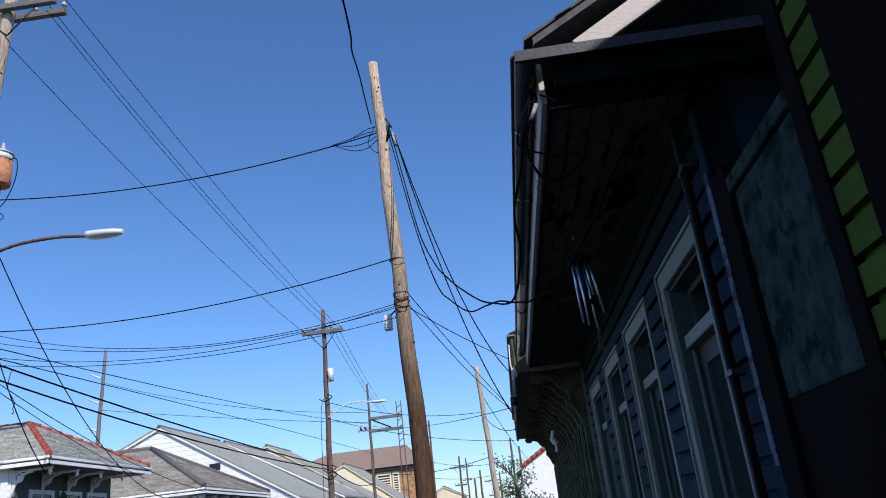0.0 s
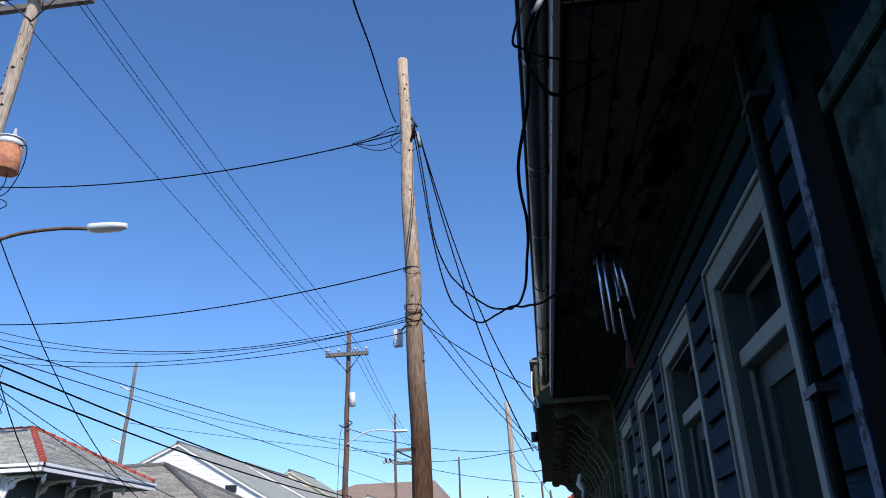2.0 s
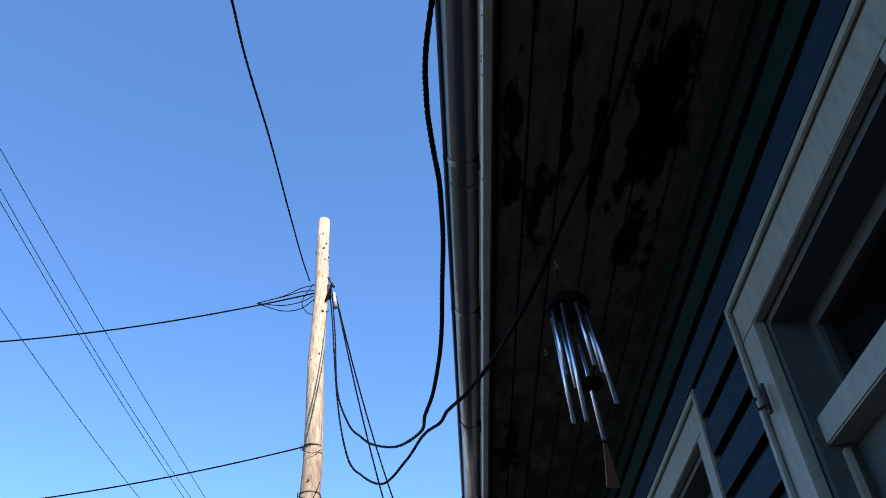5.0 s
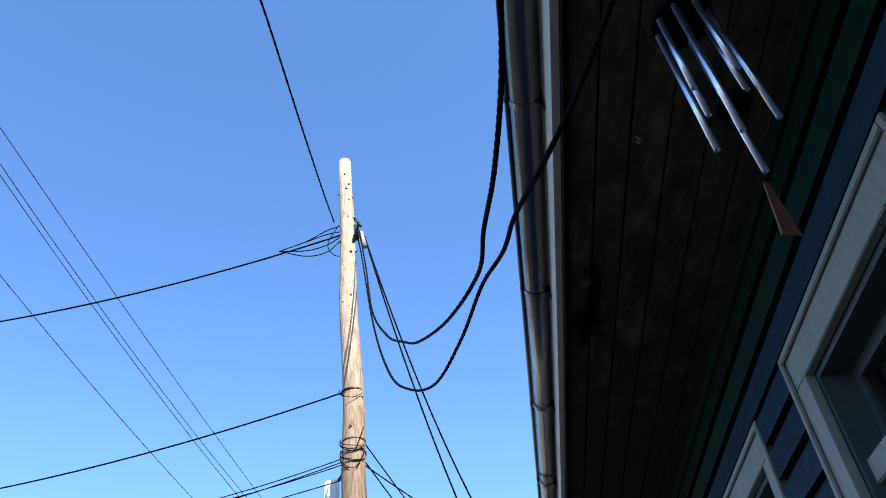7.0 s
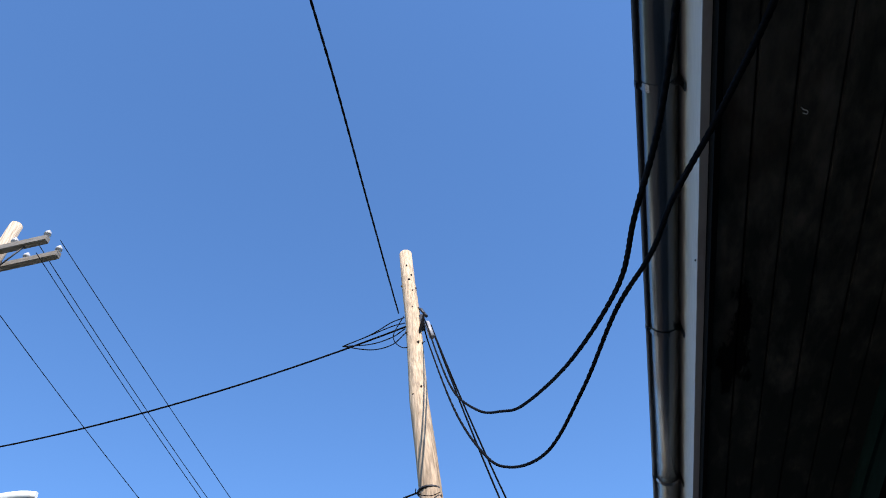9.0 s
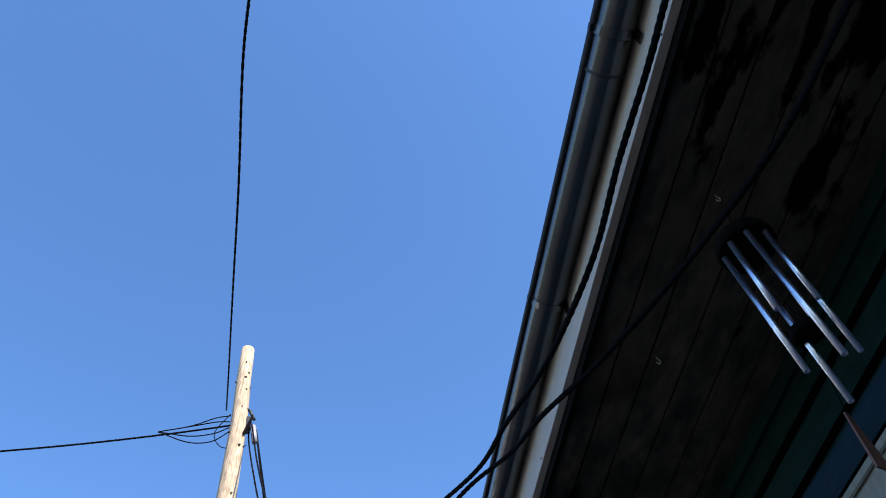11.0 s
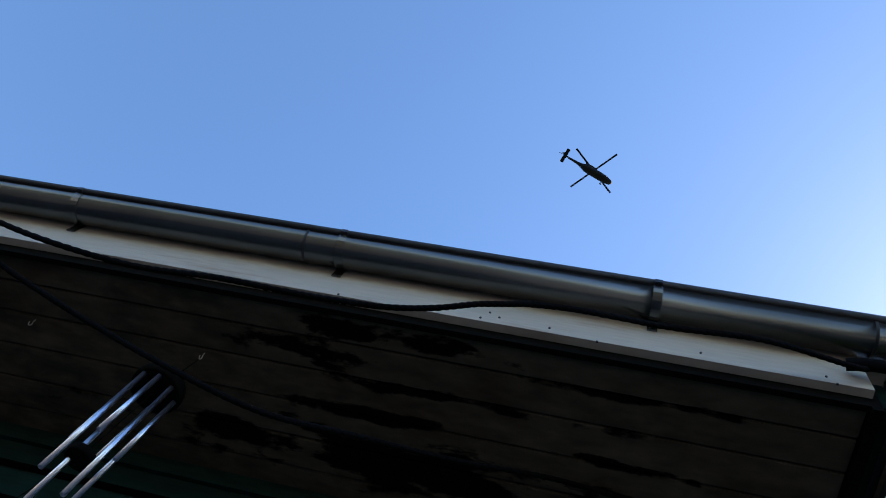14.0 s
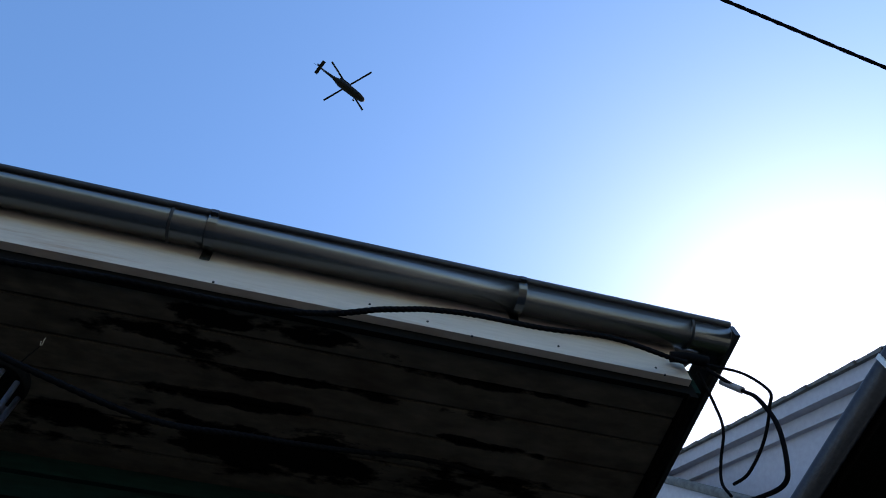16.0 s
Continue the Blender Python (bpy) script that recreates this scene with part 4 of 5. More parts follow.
wire((-22.95, 35.0, 9.47), (-7.98, 34.0, 6.86), 0.1, 0.012)
# from the near pole to the house fronts
for a, b, s in ((p1(7.3) + Vector((0.2, -0.06, -0.2)), (-0.95, 6.08, 3.01), 0.5), (p1(7.3) + Vector((0.2, -0.06, -0.2)), (-0.82, 6.85, 3.66), 0.6),
                (p1(4.52), (-0.90, 8.19, 3.29), 0.109), (p1(4.41), (-0.88, 5.87, 3.77), 0.041), (p1(4.70), (-0.89, 9.2, 3.43), 0.046)):
    wire(a, b, s, 0.009 if a.z > 6 else 0.006, "black service drop from the near pole to a house front", "service drops")


def cable(points, r, label, twist=0.0):
    """A hand-strung cable; twist: the swing of its two strands about each other."""
    line = smooth_line(points, 14)
    bm = bmesh.new()
    if twist:
        fine = smooth_line(line, 5)
        run = 0.0
        for sgn in (0.0, math.pi):
            pts = []
            for i, q in enumerate(fine):
                run = i * 0.5 + 0.4 * math.sin(i * 0.13) + sgn
                pts.append(q + Vector((math.cos(run), math.sin(run) * 0.5, math.sin(run))) * twist)
            tube(pts, r, bm, sides=5)
    else:
        tube(line, r, bm, sides=7)
    return tagged(part("service_cable", bm, RUBBER, None, label), category="cable", group="service cables of the houses")


cable([top + Vector((0.15, -0.06, -0.1)), (-2.0, 4.1, 6.1), (-1.77, 3.05, 4.85), (-1.58, 2.48, 4.23), (-1.44, 2.15, 3.95), (-1.33, 1.88, 3.76), (-1.14, 1.27, 3.44), (-0.987, 0.74, 3.244), (-0.949, 0.4, 3.146), (-0.904, 0.1, 3.076), (-0.864, -0.2, 3.073), (-0.846, -0.45, 3.117), (-0.833, -0.7, 3.133), (-0.834, -0.9, 3.158), (-0.852, -1.08, 3.217), (-0.846, -1.25, 3.277), (-0.796, -1.5, 3.372), (-0.778, -1.75, 3.428), (-0.735, -1.98, 3.455), (-0.72, -2.03, 3.485)],
      0.0066, "black twisted service cable looping from the pole to the fascia", 0.0017)
cable([top + Vector((0.12, -0.06, -0.12)), (-2.16, 4.73, 6.8), (-1.83, 3.4, 5.0), (-1.6, 2.6, 4.05), (-1.46, 2.38, 3.79), (-1.27, 1.9, 3.52), (-1.1, 1.4, 3.42), (-0.98, 0.9, 3.31), (-0.896, 0.59, 3.204), (-0.857, 0.36, 3.136), (-0.787, 0.1, 3.058), (-0.718, -0.1, 3.031), (-0.655, -0.35, 2.99), (-0.581, -0.6, 2.99), (-0.482, -0.8, 3.104), (-0.36, -1.03, 3.247), (-0.28, -1.3, 3.36), (-0.24, -1.5, 3.388)],
      0.0066, "black twisted service cable running under the soffit", 0.0017)
cable([top + Vector((-0.12, -0.1, 0.05)), (-2.329, 3.75, 6.851), (-2.188, 2.5, 6.371), (-2.052, 1.3, 5.93), (-1.955, 0.35, 5.563), (-1.866, -0.2, 5.3), (-1.793, -0.8, 5.095), (-1.731, -1.5, 4.927), (-1.674, -2.2, 4.774), (-1.599, -3.0, 4.62), (-1.44, -4.8, 4.4), (-0.9, -7.0, 4.1)],
      0.0066, "black twisted service cable passing over the pavement to the green house", 0.0019)

# connector and loose ends at the gutter's end
ends = thing("cable_splice", "black splice with loose cable ends at the gutter corner", "cable")
part("splice_body", tube(smooth_line([(-0.715, -1.98, 3.50), (-0.73, -2.03, 3.49), (-0.735, -2.09, 3.48)]), 0.017, sides=10), RUBBER, ends)
part("loose_end", tube(smooth_line([(-0.72, -2.07, 3.49), (-0.76, -2.10, 3.42), (-0.803, -2.12, 3.335), (-0.838, -2.12, 3.215), (-0.81, -2.12, 3.184), (-0.76, -2.12, 3.15), (-0.70, -2.12, 3.13), (-0.63, -2.11, 3.115), (-0.577, -2.10, 3.13)]), 0.0045, sides=6), RUBBER, ends)
part("loose_end", tube(smooth_line([(-0.72, -2.08, 3.47), (-0.758, -2.12, 3.324), (-0.791, -2.12, 3.243), (-0.797, -2.12, 3.123), (-0.75, -2.12, 3.02), (-0.705, -2.12, 3.0), (-0.626, -2.11, 3.036), (-0.56, -2.10, 3.08)]), 0.0065, sides=6), RUBBER, ends)
part("sleeve", tube([(-0.725, -2.108, 3.40), (-0.762, -2.121, 3.315)], 0.0105, sides=8), GREYCABLE, ends, "grey splice sleeve")
part("loose_end", tube(smooth_line([(-0.70, -2.07, 3.47), (-0.645, -2.12, 3.40), (-0.626, -2.12, 3.306), (-0.56, -2.12, 3.25), (-0.52, -2.12, 3.20), (-0.538, -2.11, 3.127)]), 0.0045, sides=6), RUBBER, ends)


# ---- houses across the street ----
def hip_house(x1, x0, y0, y1, eave, ridge, inset, wallmat, roofmat, label, tiles=False, over=0.5, side=0.22):
    """A house end-on to the street: x1 its street side, the hip end above it."""
    h = thing("street_house", label, "house", "houses across the street", (x1, (y0 + y1) / 2, 0))
    o = h.location
    b = box(x0 - o.x, x1 - over - o.x, y0 + side - o.y, y1 - side - o.y, 0.0, eave + 0.05)
    part("wall", b, wallmat, h)
    ym = (y0 + y1) / 2
    bm = bmesh.new()
    xr = x1 - inset
    v = [bm.verts.new((p[0] - o.x, p[1] - o.y, p[2])) for p in ((x1, y0, eave), (x1, y1, eave), (x0, y1, eave), (x0, y0, eave), (xr, ym, ridge), (x0, ym, ridge),
                                                             (x1, y0, eave - 0.03), (x1, y1, eave - 0.03), (x0, y1, eave - 0.03), (x0, y0, eave - 0.03))]
    for f in ((0, 1, 4), (3, 0, 4, 5), (1, 2, 5, 4), (6, 0, 3, 9), (0, 6, 7, 1), (1, 7, 8, 2), (9, 8, 7, 6), (2, 8, 9, 3, 5)):
        bm.faces.new([v[i] for i in f])
    bmesh.ops.recalc_face_normals(bm, faces=bm.faces[:])
    rf = part("roof", bm, roofmat, h)
    # shingle courses stand proud, row on row
    courses = bmesh.new()
    n = 20
    rs = random.Random(7)
    A, B, C = Vector((x1, y0, eave)), Vector((x1, y1, eave)), Vector((xr, ym, ridge))
    D, E = Vector((x0, y0, eave)), Vector((x0, ym, ridge))
    for k in range(n):
        t, u = k / n, (k + 1.15) / n
        for p, q, r1, r2 in ((A, B, C, C), (D, A, E, C)):
            a, b2, c, d = p.lerp(r1, t), q.lerp(r2, t), q.lerp(r2, min(u, 1)), p.lerp(r1, min(u, 1))
            tabs = max(1, int((b2 - a).length / 0.28))
            for w in range(tabs):
                f0, f1 = (w + 0.5 * (k % 2) * (w > 0)) / tabs, min(1.0, (w + 0.97 + 0.5 * (k % 2)) / tabs)
                lift = rs.uniform(0.018, 0.04)
                quad = (a.lerp(b2, f0), a.lerp(b2, f1), d.lerp(c, f1), d.lerp(c, f0))
                top4 = [courses.verts.new(v0 - o + Vector((0, 0, l))) for v0, l in zip(quad, (lift, lift, 0.008, 0.008))]
                low2 = [courses.verts.new(v0 - o + Vector((0, 0, 0.002))) for v0 in quad[:2]]
                courses.faces.new(top4)
                courses.faces.new((low2[0], low2[1], top4[1], top4[0]))
    tagged(part("shingle_layer", courses, roofmat, rf), kind="stuff")
    for p, q in (((x1, y0 - 0.05), (x1, y1 + 0.05)), ((x0, y0), (x1, y0))):
        e = (max(p[0], q[0]) - o.x, max(p[1], q[1]) - o.y)
        xa, ya = min(p[0], q[0]) - o.x, min(p[1], q[1]) - o.y
        part("eave_gutter", box(xa - 0.02, e[0] + 0.06, ya - 0.06, e[1] + 0.02, eave - 0.095, eave - 0.035, bevel=0.01), WHITESIDE, h, "white eave gutter")
        # dark strip draws in the shadow line between gutter and fascia
        part("gutter_shadow_gap", box(xa, e[0] + 0.02, ya - 0.02, e[1] - 0.001, eave - 0.115, eave - 0.097), SHDARK, h)
        part("eave_fascia", box(xa, e[0] + 0.04, ya - 0.04, e[1] + 0.003, eave - 0.19, eave - 0.117, bevel=0.006), WHITESIDE, h, "white fascia under the gutter")
    hips = [((x1, y0, eave), (xr, ym, ridge)), ((x1, y1, eave), (xr, ym, ridge)), ((xr, ym, ridge), (x0, ym, ridge))]
    for p, q in hips:
        p, q = Vector(p) - o, Vector(q) - o
        if tiles:
            m = int((q - p).length / 0.24)
            for k in range(m):
                a, b2 = p.lerp(q, k / m), p.lerp(q, (k + 1.12) / m)
                part("ridge_tile", tube([a + Vector((0, 0, 0.015)), b2 + Vector((0, 0, 0.0))], [0.066, 0.054] if p.z < ridge - 0.1 else [0.045, 0.036], sides=8), REDTILE, rf, "red ridge tile")
        else:
            part("ridge_cap", tube([p + Vector((0, 0, 0.02)), q + Vector((0, 0, 0.02))], 0.09, sides=6), SHDARK, rf)
    # boards of the walls that face the street corner
    rows = int((eave - 0.6) / 0.115)
    for k in range(rows):
        z = 0.5 + 0.115 * k
        part("siding_board", box(x0 - o.x, x1 - over - o.x, y0 + side - o.y - 0.022, y0 + side - o.y - 0.004, z, z + 0.098), wallmat, h)
    for xp in (x1 - over - 0.12, x1 - over - 1.3, x1 - over - 3.6):
        part("wall_trim", box(xp - 0.07 - o.x, xp + 0.07 - o.x, y0 + side - o.y - 0.05, y0 + side - o.y - 0.031, 0.3, eave - 0.05), WHITESIDE, h)
    # scrolled brackets and openings of the front gallery
    y = y0 + 0.25
    while y < y1 - 0.2:
        br = bmesh.new()
        ya, xa2, zt = y - o.y, x1 - over - o.x, eave - 0.2
        tube([(xa2, ya, zt - 0.03), (x1 - 0.06 - o.x, ya, zt - 0.03)], 0.03, br, 6)
        tube([(xa2 + 0.02, ya, zt), (xa2 + 0.02, ya, zt - 0.5)], 0.03, br, 6)
        tube([(xa2 + 0.4 * (1 - math.cos(v)), ya, zt - 0.06 - 0.42 * (1 - math.sin(v))) for v in (math.pi / 2 * k / 8 for k in range(9))], 0.03, br, 6)
        tube([(x1 - 0.1 - o.x, ya, zt - 0.04), (x1 - 0.1 - o.x, ya, zt - 0.1), (x1 - 0.1 - o.x, ya, zt - 0.17)], [0.02, 0.045, 0.01], br, 6)
        tube([(xa2 + 0.12 + 0.085 * math.cos(v), ya, zt - 0.15 + 0.085 * math.sin(v)) for v in (2 * math.pi * k / 12 for k in range(13))], 0.024, br, 6)
        tube([(xa2 + 0.12 + 0.03 * math.cos(v), ya, zt - 0.15 + 0.03 * math.sin(v)) for v in (2 * math.pi * k / 8 for k in range(9))], 0.02, br, 5)
        part("gallery_bracket", br, WHITESIDE, h, "white scrolled fretwork bracket")
        y += 0.95
    # panel and soffit coloured dark to carry the gallery shade
    part("gallery_shade_panel", box(x1 - over + 0.004 - o.x, x1 - over + 0.016 - o.x, y0 + side + 0.02 - o.y, y1 - side - 0.02 - o.y, 0.3, eave - 0.2), GALLERY_SHADE, h, "dark green-grey panel standing in for the shade under the gallery")
    part("gallery_soffit", box(x1 - over + 0.02 - o.x, x1 - 0.08 - o.x, y0 + 0.1 - o.y, y1 - 0.1 - o.y, eave - 0.195, eave - 0.175), GALLERY_SHADE, h)
    for k in range(3):
        y = y0 + 0.75 + k * (y1 - y0 - 1.0) / 3
        w = part("front_window", extrude_frame(y - o.y, y + 0.85 - o.y, 0.7, eave - 0.55, 0.08, x1 - over + 0.018 - o.x, x1 - over + 0.055 - o.x), WHITESIDE, h)
        part("pane", box(x1 - over - o.x + 0.02, x1 - over - o.x + 0.03, y + 0.08 - o.y, y + 0.77 - o.y, 0.78, eave - 0.63), DARKGLASS, w)
    return h


hip_house(-9.86, -19.0, 9.12, 13.35, 3.72, 4.74, 1.80, WHITESIDE, SHGREY, "white house with a grey hip roof and red ridge tiles", True, 0.85)
white_spout = thing("downspout", "white downspout bending out to the eave gutter of the white house", "downspout", "", (-11.3, 9.26, 0))
part("pipe", tube(smooth_line([(0, 0.0, 0.1), (0, 0.0, 2.0), (0.01, -0.02, 3.2), (0.02, -0.02, 3.36), (-0.01, -0.07, 3.46), (-0.02, -0.12, 3.56)]), 0.05, sides=10), WHITESIDE, white_spout)
for z in (1.2, 2.6):
    part("pipe_strap", box(-0.07, 0.07, -0.055, 0.03, z, z + 0.03), PALE, white_spout)
hip_house(-9.9, -19.0, 16.9, 23.0, 3.38, 5.0, 3.0, WHITESIDE, SHBROWN, "low white house with a brown hip roof")


def gable_house(xa, xr, xb, y0, y1, low, ridge, wallmat, roofmat, label, trim=None, zr=None):
    """A house whose gable end faces down the street; ridge along y."""
    h = thing("street_house", label, "house", "houses across the street", ((xa + xb) / 2, y0, 0))
    o = h.location
    zr = low if zr is None else zr
    part("wall", extrude([(xa - o.x, 0), (xb - o.x, 0), (xb - o.x, zr), (xr - o.x, ridge), (xa - o.x, low)], "y", 0.0, y1 - y0), wallmat, h)
    sl, sr = (ridge - low) / (xr - xa), (ridge - zr) / (xb - xr)
    rf = part("roof", extrude([(xr - o.x, ridge + 0.02), (xb + 0.3 - o.x, zr - 0.3 * sr + 0.02), (xb + 0.3 - o.x, zr - 0.3 * sr + 0.1), (xr - o.x, ridge + 0.1)], "y", -0.12, y1 - y0 + 0.2), roofmat, h)
    part("roof_slope", extrude([(xr - o.x, ridge + 0.02), (xa - 0.3 - o.x, low - 0.3 * sl + 0.02), (xa - 0.3 - o.x, low - 0.3 * sl + 0.1), (xr - o.x, ridge + 0.1)], "y", -0.12, y1 - y0 + 0.2), roofmat, h)
    part("ridge_cap", tube([(xr - o.x, -0.15, ridge + 0.08), (xr - o.x, y1 - y0 + 0.2, ridge + 0.08)], 0.07, sides=6), SHDARK, h)
    part("rake_board", extrude([(xr - o.x, ridge - 0.05), (xb + 0.3 - o.x, zr - 0.3 * sr - 0.05), (xb + 0.3 - o.x, zr - 0.3 * sr + 0.015), (xr - o.x, ridge + 0.015)], "y", -0.12, -0.09), trim or WHITESIDE, h)
    part("rake_board", extrude([(xr - o.x, ridge - 0.05), (xa - 0.3 - o.x, low - 0.3 * sl - 0.05), (xa - 0.3 - o.x, low - 0.3 * sl + 0.015), (xr - o.x, ridge + 0.015)], "y", -0.12, -0.09), trim or WHITESIDE, h)
    z = 0.4
    while z < ridge - 0.25:
        def ends(v):
            return (xa if v < low else xa + (v - low) / sl) + 0.08 - o.x, (xb if v < zr else xb - (v - zr) / sr) - 0.08 - o.x
        (la, ra), (lb, rb) = ends(z), ends(z + 0.175)
        if ra > la and rb > lb:
            part("siding_board", extrude([(la, z), (ra, z), (rb, z + 0.175), (lb, z + 0.175)], "y", -0.022, -0.004), wallmat, h)
        z += 0.19
    return h, rf


h3, rf3 = gable_house(-17.5, -14.47, -9.2, 24.0, 30.0, 4.9, 6.30, WHITESIDE, SHGREY, "white boarded house with a long grey roof slope", zr=3.2)
part("vent", box(0.85, 1.28, -0.06, -0.036, 4.47, 4.72), DARKMETAL, h3, "small dark gable vent")
gable_house(-17.2, -14.2, -9.0, 30.3, 36.0, 5.0, 6.24, WHITESIDE, SHGREY, "white house with a grey roof behind a boarded gable", zr=3.4)
gable_house(-17.0, -14.65, -8.4, 38.0, 42.5, 5.2, 6.78, CREAM, SHGREY, "pale cream gabled house with a dark grey roof", CREAM, zr=3.0)
gable_house(-14.0, -11.6, -7.2, 44.0, 50.0, 4.7, 5.75, CREAM, SHGREY, "yellow-cream gabled house with a grey roof", CREAM, zr=2.5)

brick = thing("brick_building", "orange brick building with a brown hip roof", "building", "", (-13.0, 58.0, 0))
bm = box(-8.0, 4.1, 0, 12, 0, 6.35)
part("wall", bm, BRICK, brick)
bm = bmesh.new()
v = [bm.verts.new(p) for p in ((-8.5, -0.4, 6.35), (4.5, -0.4, 6.35), (4.5, 12.4, 6.35), (-8.5, 12.4, 6.35), (-4, 5.5, 8.5), (2.9, 5.5, 8.5))]
for f in ((0, 1, 5, 4), (1, 2, 5), (2, 3, 4, 5), (3, 0, 4), (3, 2, 1, 0)):
    bm.faces.new([v[i] for i in f])
part("roof", bm, SHRUST, brick)
part("eave_board", box(-8.1, 4.3, -0.3, -0.12, 6.1, 6.34), DARKROOM, brick, "dark boxed eave")
for x, wide in ((1.0, 1.2), (2.3, 0.55)):
    w = part("window", box(x, x + wide, -0.08, -0.03, 3.8, 5.95, bevel=0.02), CREAM, brick, "cream window surround")
    part("pane", box(x + 0.12, x + wide - 0.12, -0.1, -0.085, 3.95, 5.75), DARKROOM, w)
    for k in range(9):
        part("blind_slat", box(x + 0.13, x + wide - 0.13, -0.112, -0.104, 4.0 + 0.19 * k, 4.09 + 0.19 * k), CREAM, w)
rn = random.Random(2)
courses = bmesh.new()
for k in range(46):
    z = 3.0 + 0.072 * k
    for j in range(14):
        x = -0.2 + 0.3 * j + (0.15 if k % 2 else 0)
        if x < 3.75:
            box(x, x + 0.28, -0.02 - rn.uniform(0, 0.006), -0.001, z, z + 0.06, courses)
tagged(part("brick_courses", courses, BRICK, brick), kind="stuff")
gable_house(-9.4, -7.9, -6.3, 72.0, 80.0, 4.1, 4.9, CREAM, SHBROWN, "small far house with a brown roof")
h6, rf6 = gable_house(-0.55, 2.2, 5.0, 40.0, 52.0, 4.1, 5.75, WHITESIDE, SHGREY, "white gabled house with red ridge tiles")
for k in range(9):
    part("ridge_tile", tube([(-2.75 + 0.3 * k, -0.1, 4.16 + 0.18 * k), (-2.42 + 0.3 * k, -0.1, 4.36 + 0.18 * k)], [0.13, 0.1], sides=8), REDTILE, rf6, "red ridge tile")

loose = part("loose_wire", tube(smooth_line([(-9.014, 6.541, 4.779), (-9.035, 6.52, 4.59), (-9.029, 6.52, 4.446), (-8.954, 6.52, 4.313), (-8.904, 6.52, 4.219), (-8.925, 6.52, 4.117), (-8.899, 6.52, 4.065), (-8.941, 6.52, 4.044)]), 0.006, sides=5), RUBBER, None, "loose end of wire dangling from a telephone cable")
tagged(loose, category="wire")

# ---- fern hanging in the white house's gallery ----
fern = thing("hanging_fern", "dark green fern hanging in a house gallery", "plant", at=(-10.25, 10.35, 3.0))
part("basket", tube([(0, 0, -0.2), (0, 0, -0.19), (0, 0, -0.05), (0, 0, -0.02)], [0.05, 0.08, 0.12, 0.13], sides=12), BLACKWOOD_SHADE, fern)
part("hanger", tube([(0, 0, -0.04), (0, 0, 0.6)], 0.006, sides=5), RUBBER, fern)
rf = random.Random(3)
fronds = bmesh.new()
for k in range(420):
    a, r = rf.uniform(0, 6.28), rf.uniform(0.02, 0.36)
    c = Vector((r * math.cos(a), r * math.sin(a), 0.12 - 1.6 * r * r - rf.uniform(0, 0.35)))
    u = Vector((math.cos(a), math.sin(a), rf.uniform(-1.2, 0.3))).normalized() * 0.07
    w = Vector((-math.sin(a), math.cos(a), rf.uniform(-0.4, 0.4))) * 0.02
    fronds.faces.new([fronds.verts.new(q) for q in (c - u, c + w, c + u, c - w)])
tagged(part("fronds", fronds, LEAF, fern), kind="stuff")
fern.scale = (0.62, 0.62, 0.8)

# ---- street tree by the pale pole ----
tree = thing("street_tree", "thin street tree with sparse dark leaves", "tree", at=(-0.75, 26.0, -0.55))
rt = random.Random(11)
tr = [Vector((0, 0, 0)), Vector((0.05, 0, 1.2)), Vector((-0.02, 0.05, 2.2)), Vector((-0.2, 0, 3.1)), Vector((-0.45, 0.1, 3.9))]
part("trunk", tube(smooth_line(tr), [0.10 - 0.0022 * k for k in range(33)], sides=9), BARK, tree)
leaves = bmesh.new()
tips = []
for k in range(26):
    b = tr[2].lerp(tr[4], rt.random()) if rt.random() > 0.3 else tr[2].lerp(tr[3], rt.random())
    d = Vector((rt.uniform(-1, 0.9), rt.uniform(-1, 1), rt.uniform(-0.1, 0.9))).normalized() * rt.uniform(0.5, 1.25)
    line = smooth_line([b, b + d * 0.5 + Vector((0, 0, 0.08)), b + d], 4)
    part("limb", tube(line, [0.028 - 0.0026 * j for j in range(9)], sides=5), BARK, tree)
    tips += line[3:]
for b in tips:
    for j in range(6):
        c = b + Vector((rt.gauss(0, 0.13), rt.gauss(0, 0.13), rt.gauss(0, 0.11)))
        u = Vector((rt.uniform(-1, 1), rt.uniform(-1, 1), rt.uniform(-1, 1))).normalized()
        w = u.orthogonal().normalized() * 0.035
        leaves.faces.new([leaves.verts.new(q) for q in (c - u * 0.055, c + w, c + u * 0.055, c - w)])
tagged(part("crown", leaves, LEAF, tree), kind="stuff")

# ---- helicopter ----
heli = thing("helicopter", "dark military-style helicopter with four rotor blades in the sky", "helicopter", at=(57.4, 0.55, 218.0))
heli.rotation_euler = (0, 0, math.atan2(-14.4, 6.27))     # nose along local x
stations = [(7.0, 0.25, -0.3, 0.1), (6.4, 0.75, -0.75, 0.45), (5.0, 1.05, -1.05, 1.0), (3.0, 1.18, -1.1, 1.25), (0.5, 1.18, -1.1, 1.3), (-1.6, 1.1, -1.0, 1.3), (-3.0, 0.65, -0.55, 1.0), (-4.2, 0.42, -0.1, 0.75), (-7.0, 0.28, 0.15, 0.7), (-8.3, 0.2, 0.3, 0.75)]
bm = bmesh.new()
prev = None
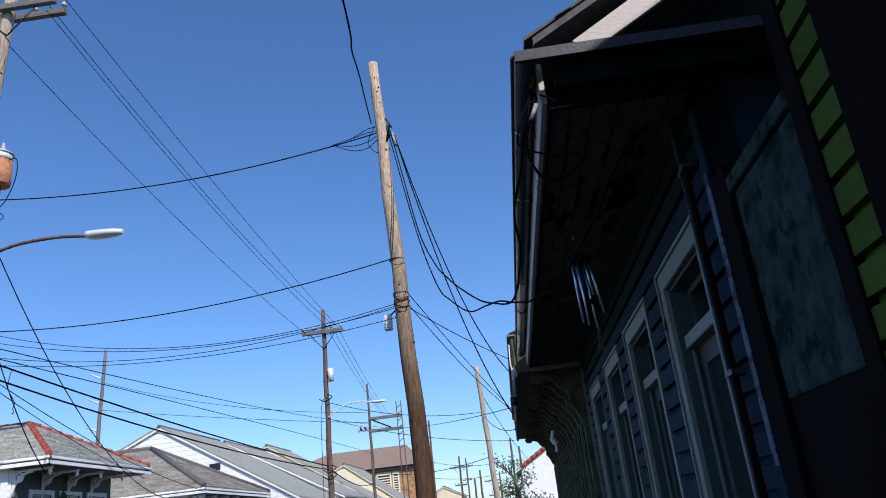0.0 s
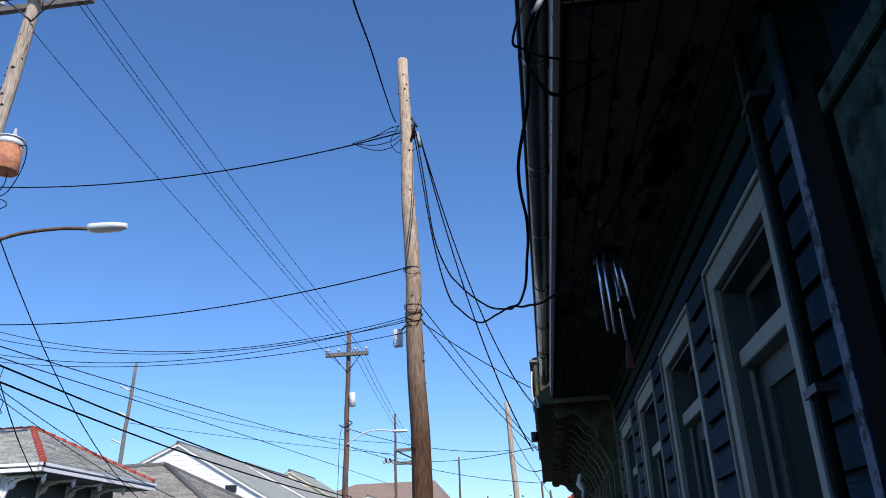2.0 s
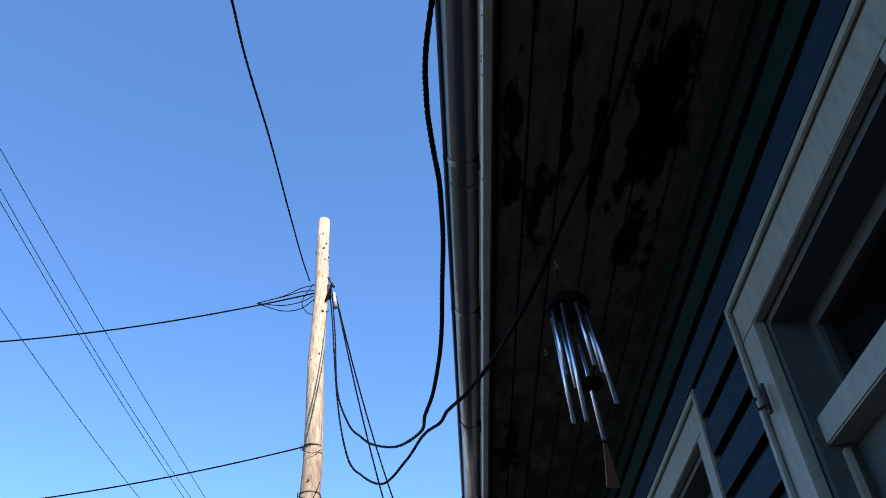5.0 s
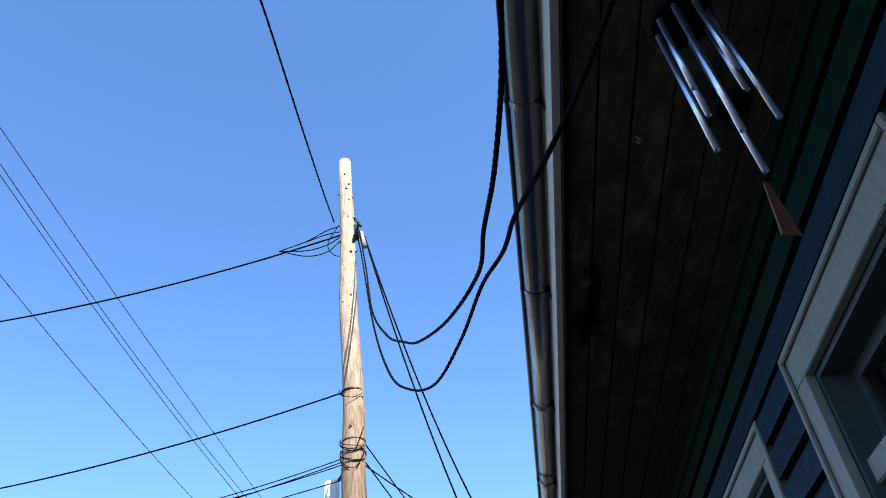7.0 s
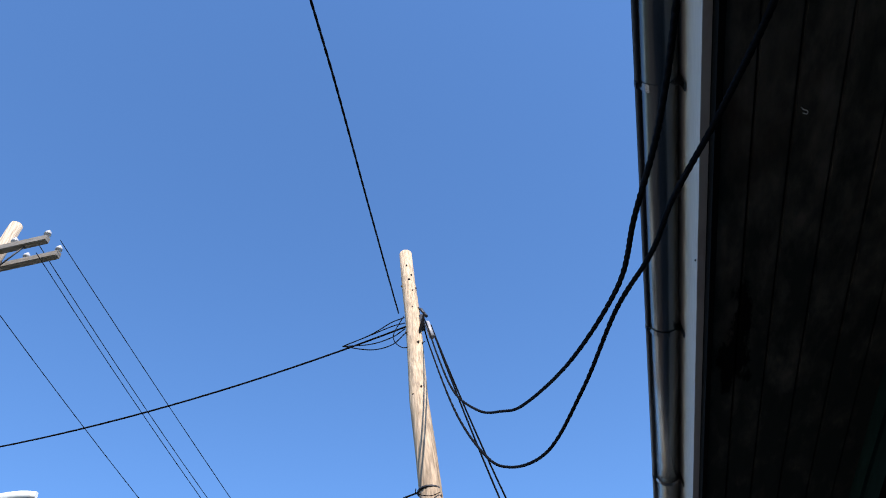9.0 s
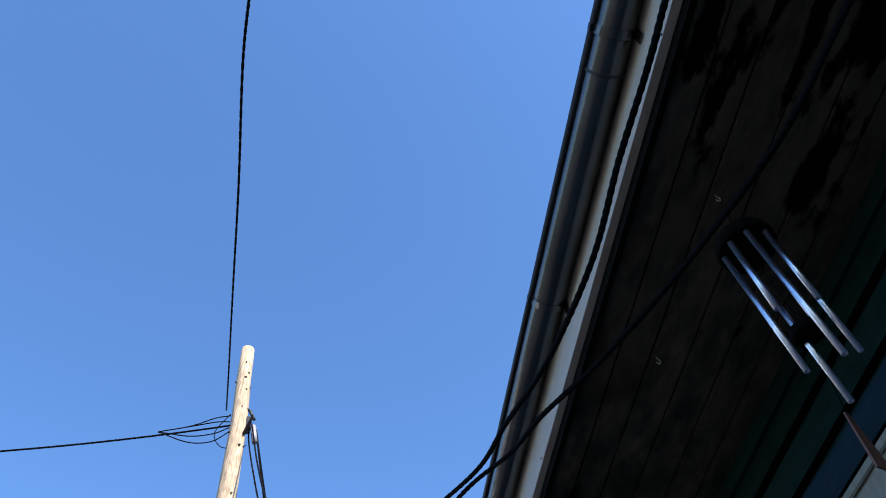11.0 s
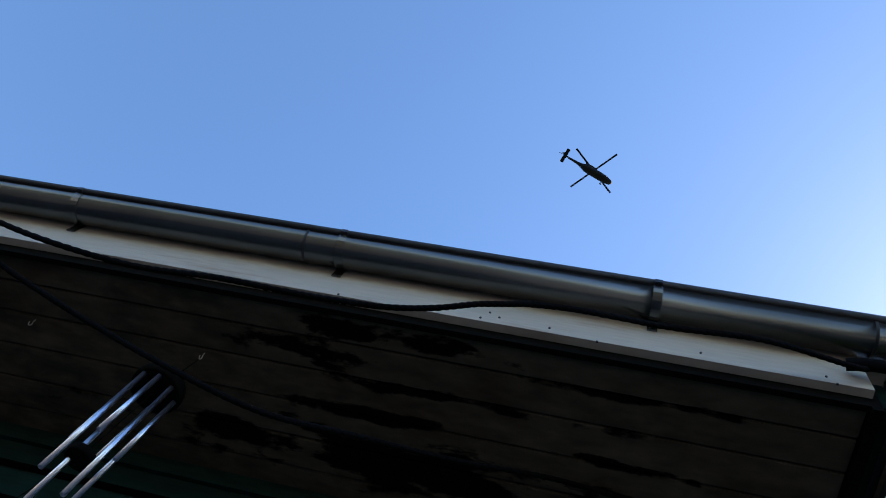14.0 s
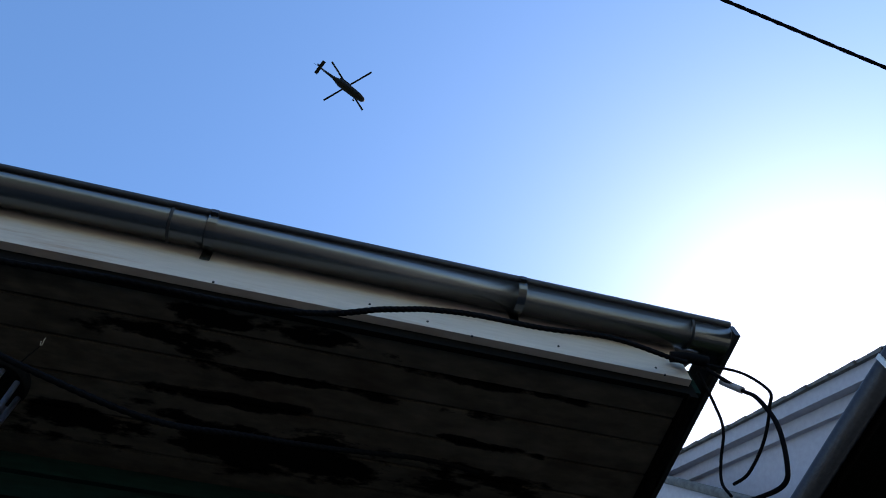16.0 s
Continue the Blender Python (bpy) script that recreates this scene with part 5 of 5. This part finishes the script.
for x, w, z0, z1 in stations:
    ring = [bm.verts.new((x, w * math.copysign(abs(math.cos(a)) ** 0.7, math.cos(a)), (z0 + z1) / 2 + (z1 - z0) / 2 * math.copysign(abs(math.sin(a)) ** 0.8, math.sin(a)))) for a in (2 * math.pi * k / 16 for k in range(16))]
    if prev:
        for k in range(16):
            bm.faces.new((prev[k], prev[(k + 1) % 16], ring[(k + 1) % 16], ring[k])).smooth = True
    else:
        bm.faces.new(ring)
    prev = ring
bm.faces.new(prev[::-1])
bmesh.ops.recalc_face_normals(bm, faces=bm.faces[:])
part("fuselage", bm, HELI, heli)
for s in (-1, 1):
    part("engine", tube([(1.6, s * 0.75, 1.45), (1.2, s * 0.75, 1.5), (-1.6, s * 0.8, 1.45), (-2.1, s * 0.8, 1.4)], [0.3, 0.42, 0.42, 0.3], sides=12), HELI, heli)
    part("main_wheel", tube([(4.2, s * 1.25, -1.6), (4.2, s * 1.5, -1.6)], 0.33, sides=14), HELI, heli)
    part("wheel_strut", tube([(3.9, s * 0.9, -0.8), (4.2, s * 1.35, -1.6)], 0.09, sides=6), HELI, heli)
part("tail_fin", extrude([(-7.6, 0.5), (-8.5, 0.6), (-9.3, 2.7), (-8.5, 2.8)], "y", -0.12, 0.12), HELI, heli)
part("stabilator", box(-9.0, -8.0, -2.2, 2.2, 0.55, 0.68, bevel=0.05), HELI, heli)
part("tail_wheel", tube([(-7.0, -0.1, -0.35), (-7.0, 0.1, -0.35)], 0.22, sides=12), HELI, heli)
part("tail_strut", tube([(-6.8, 0, 0.2), (-7.0, 0, -0.35)], 0.06, sides=6), HELI, heli)
tailrotor = part("tail_rotor_hub", tube([(-8.95, 0.1, 2.4), (-8.95, 0.4, 2.4)], 0.12, sides=10), HELI, heli)
for a in (20, 110, 200, 290):
    d = Vector((math.cos(radians(a)), 0, math.sin(radians(a))))
    part("tail_blade", tube([Vector((-8.95, 0.4, 2.4)), Vector((-8.95, 0.4, 2.4)) + d * 1.6], 0.07, sides=6), HELI, tailrotor)
hub = part("rotor_hub", tube([(0.9, 0, 1.3), (0.9, 0, 1.9), (0.9, 0, 1.92), (0.9, 0, 2.05)], [0.25, 0.25, 0.5, 0.4], sides=14), HELI, heli)
for a in (22, 112, 202, 292):
    c, s = math.cos(radians(a)), math.sin(radians(a))
    n = (-s, c)
    bm = hexa(bmesh.new(), [(0.9 + c * r + n[0] * w, s * r + n[1] * w, z) for z in (1.94, 2.0) for r, w in ((0.4, -0.24), (8.2, -0.27), (8.2, 0.27), (0.4, 0.24))])
    part("rotor_blade", bm, HELI, hub)

# ---- boards of the eave and the walls ----
XS = (-0.663, -0.556, -0.448, -0.325, -0.198, -0.082, 0.01)
rb = random.Random(5)
for a, b in zip(XS, XS[1:]):
    z = SOFFIT_Z + 0.004 + rb.uniform(0.0, 0.006)
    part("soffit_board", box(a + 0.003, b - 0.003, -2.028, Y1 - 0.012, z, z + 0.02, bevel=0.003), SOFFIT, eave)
part("soffit_backing", box(FASCIA_X + 0.046, 0.0, -2.03, Y1 - 0.01, SOFFIT_Z + 0.028, SOFFIT_Z + 0.05), BLACKWOOD_SHADE, eave)


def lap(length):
    """One board: a flat face, an open channel above it, a lower edge coloured black for its shade."""
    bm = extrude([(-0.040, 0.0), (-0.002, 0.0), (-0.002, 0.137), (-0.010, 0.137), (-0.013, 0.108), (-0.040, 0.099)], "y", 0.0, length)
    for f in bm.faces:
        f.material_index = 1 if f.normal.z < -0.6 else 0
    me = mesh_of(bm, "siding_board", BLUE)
    me.materials.append(BLACKWOOD_SHADE)
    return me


LAP = 0.138
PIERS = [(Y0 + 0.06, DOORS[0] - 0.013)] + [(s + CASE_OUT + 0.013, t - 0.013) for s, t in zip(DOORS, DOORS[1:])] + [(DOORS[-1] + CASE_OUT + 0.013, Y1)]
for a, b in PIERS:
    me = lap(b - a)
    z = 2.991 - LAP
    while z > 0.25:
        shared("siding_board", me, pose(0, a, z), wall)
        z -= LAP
# the upper two rows carry the eave shade in their colour
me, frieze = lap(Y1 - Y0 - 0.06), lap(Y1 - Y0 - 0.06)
frieze.materials[0] = SHADED_SIDING
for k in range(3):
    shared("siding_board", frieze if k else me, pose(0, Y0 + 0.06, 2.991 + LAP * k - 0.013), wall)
me = mesh_of(extrude([(-0.040, 0.0), (-0.002, 0.0), (-0.002, 0.119), (-0.010, 0.119), (-0.013, 0.096), (-0.040, 0.090)], "y", 0.0, 0.22), "siding_board", GREEN)
for k in range(26):
    shared("siding_board", me, pose(0, -3.36, 0.4 + 0.12 * k), green)
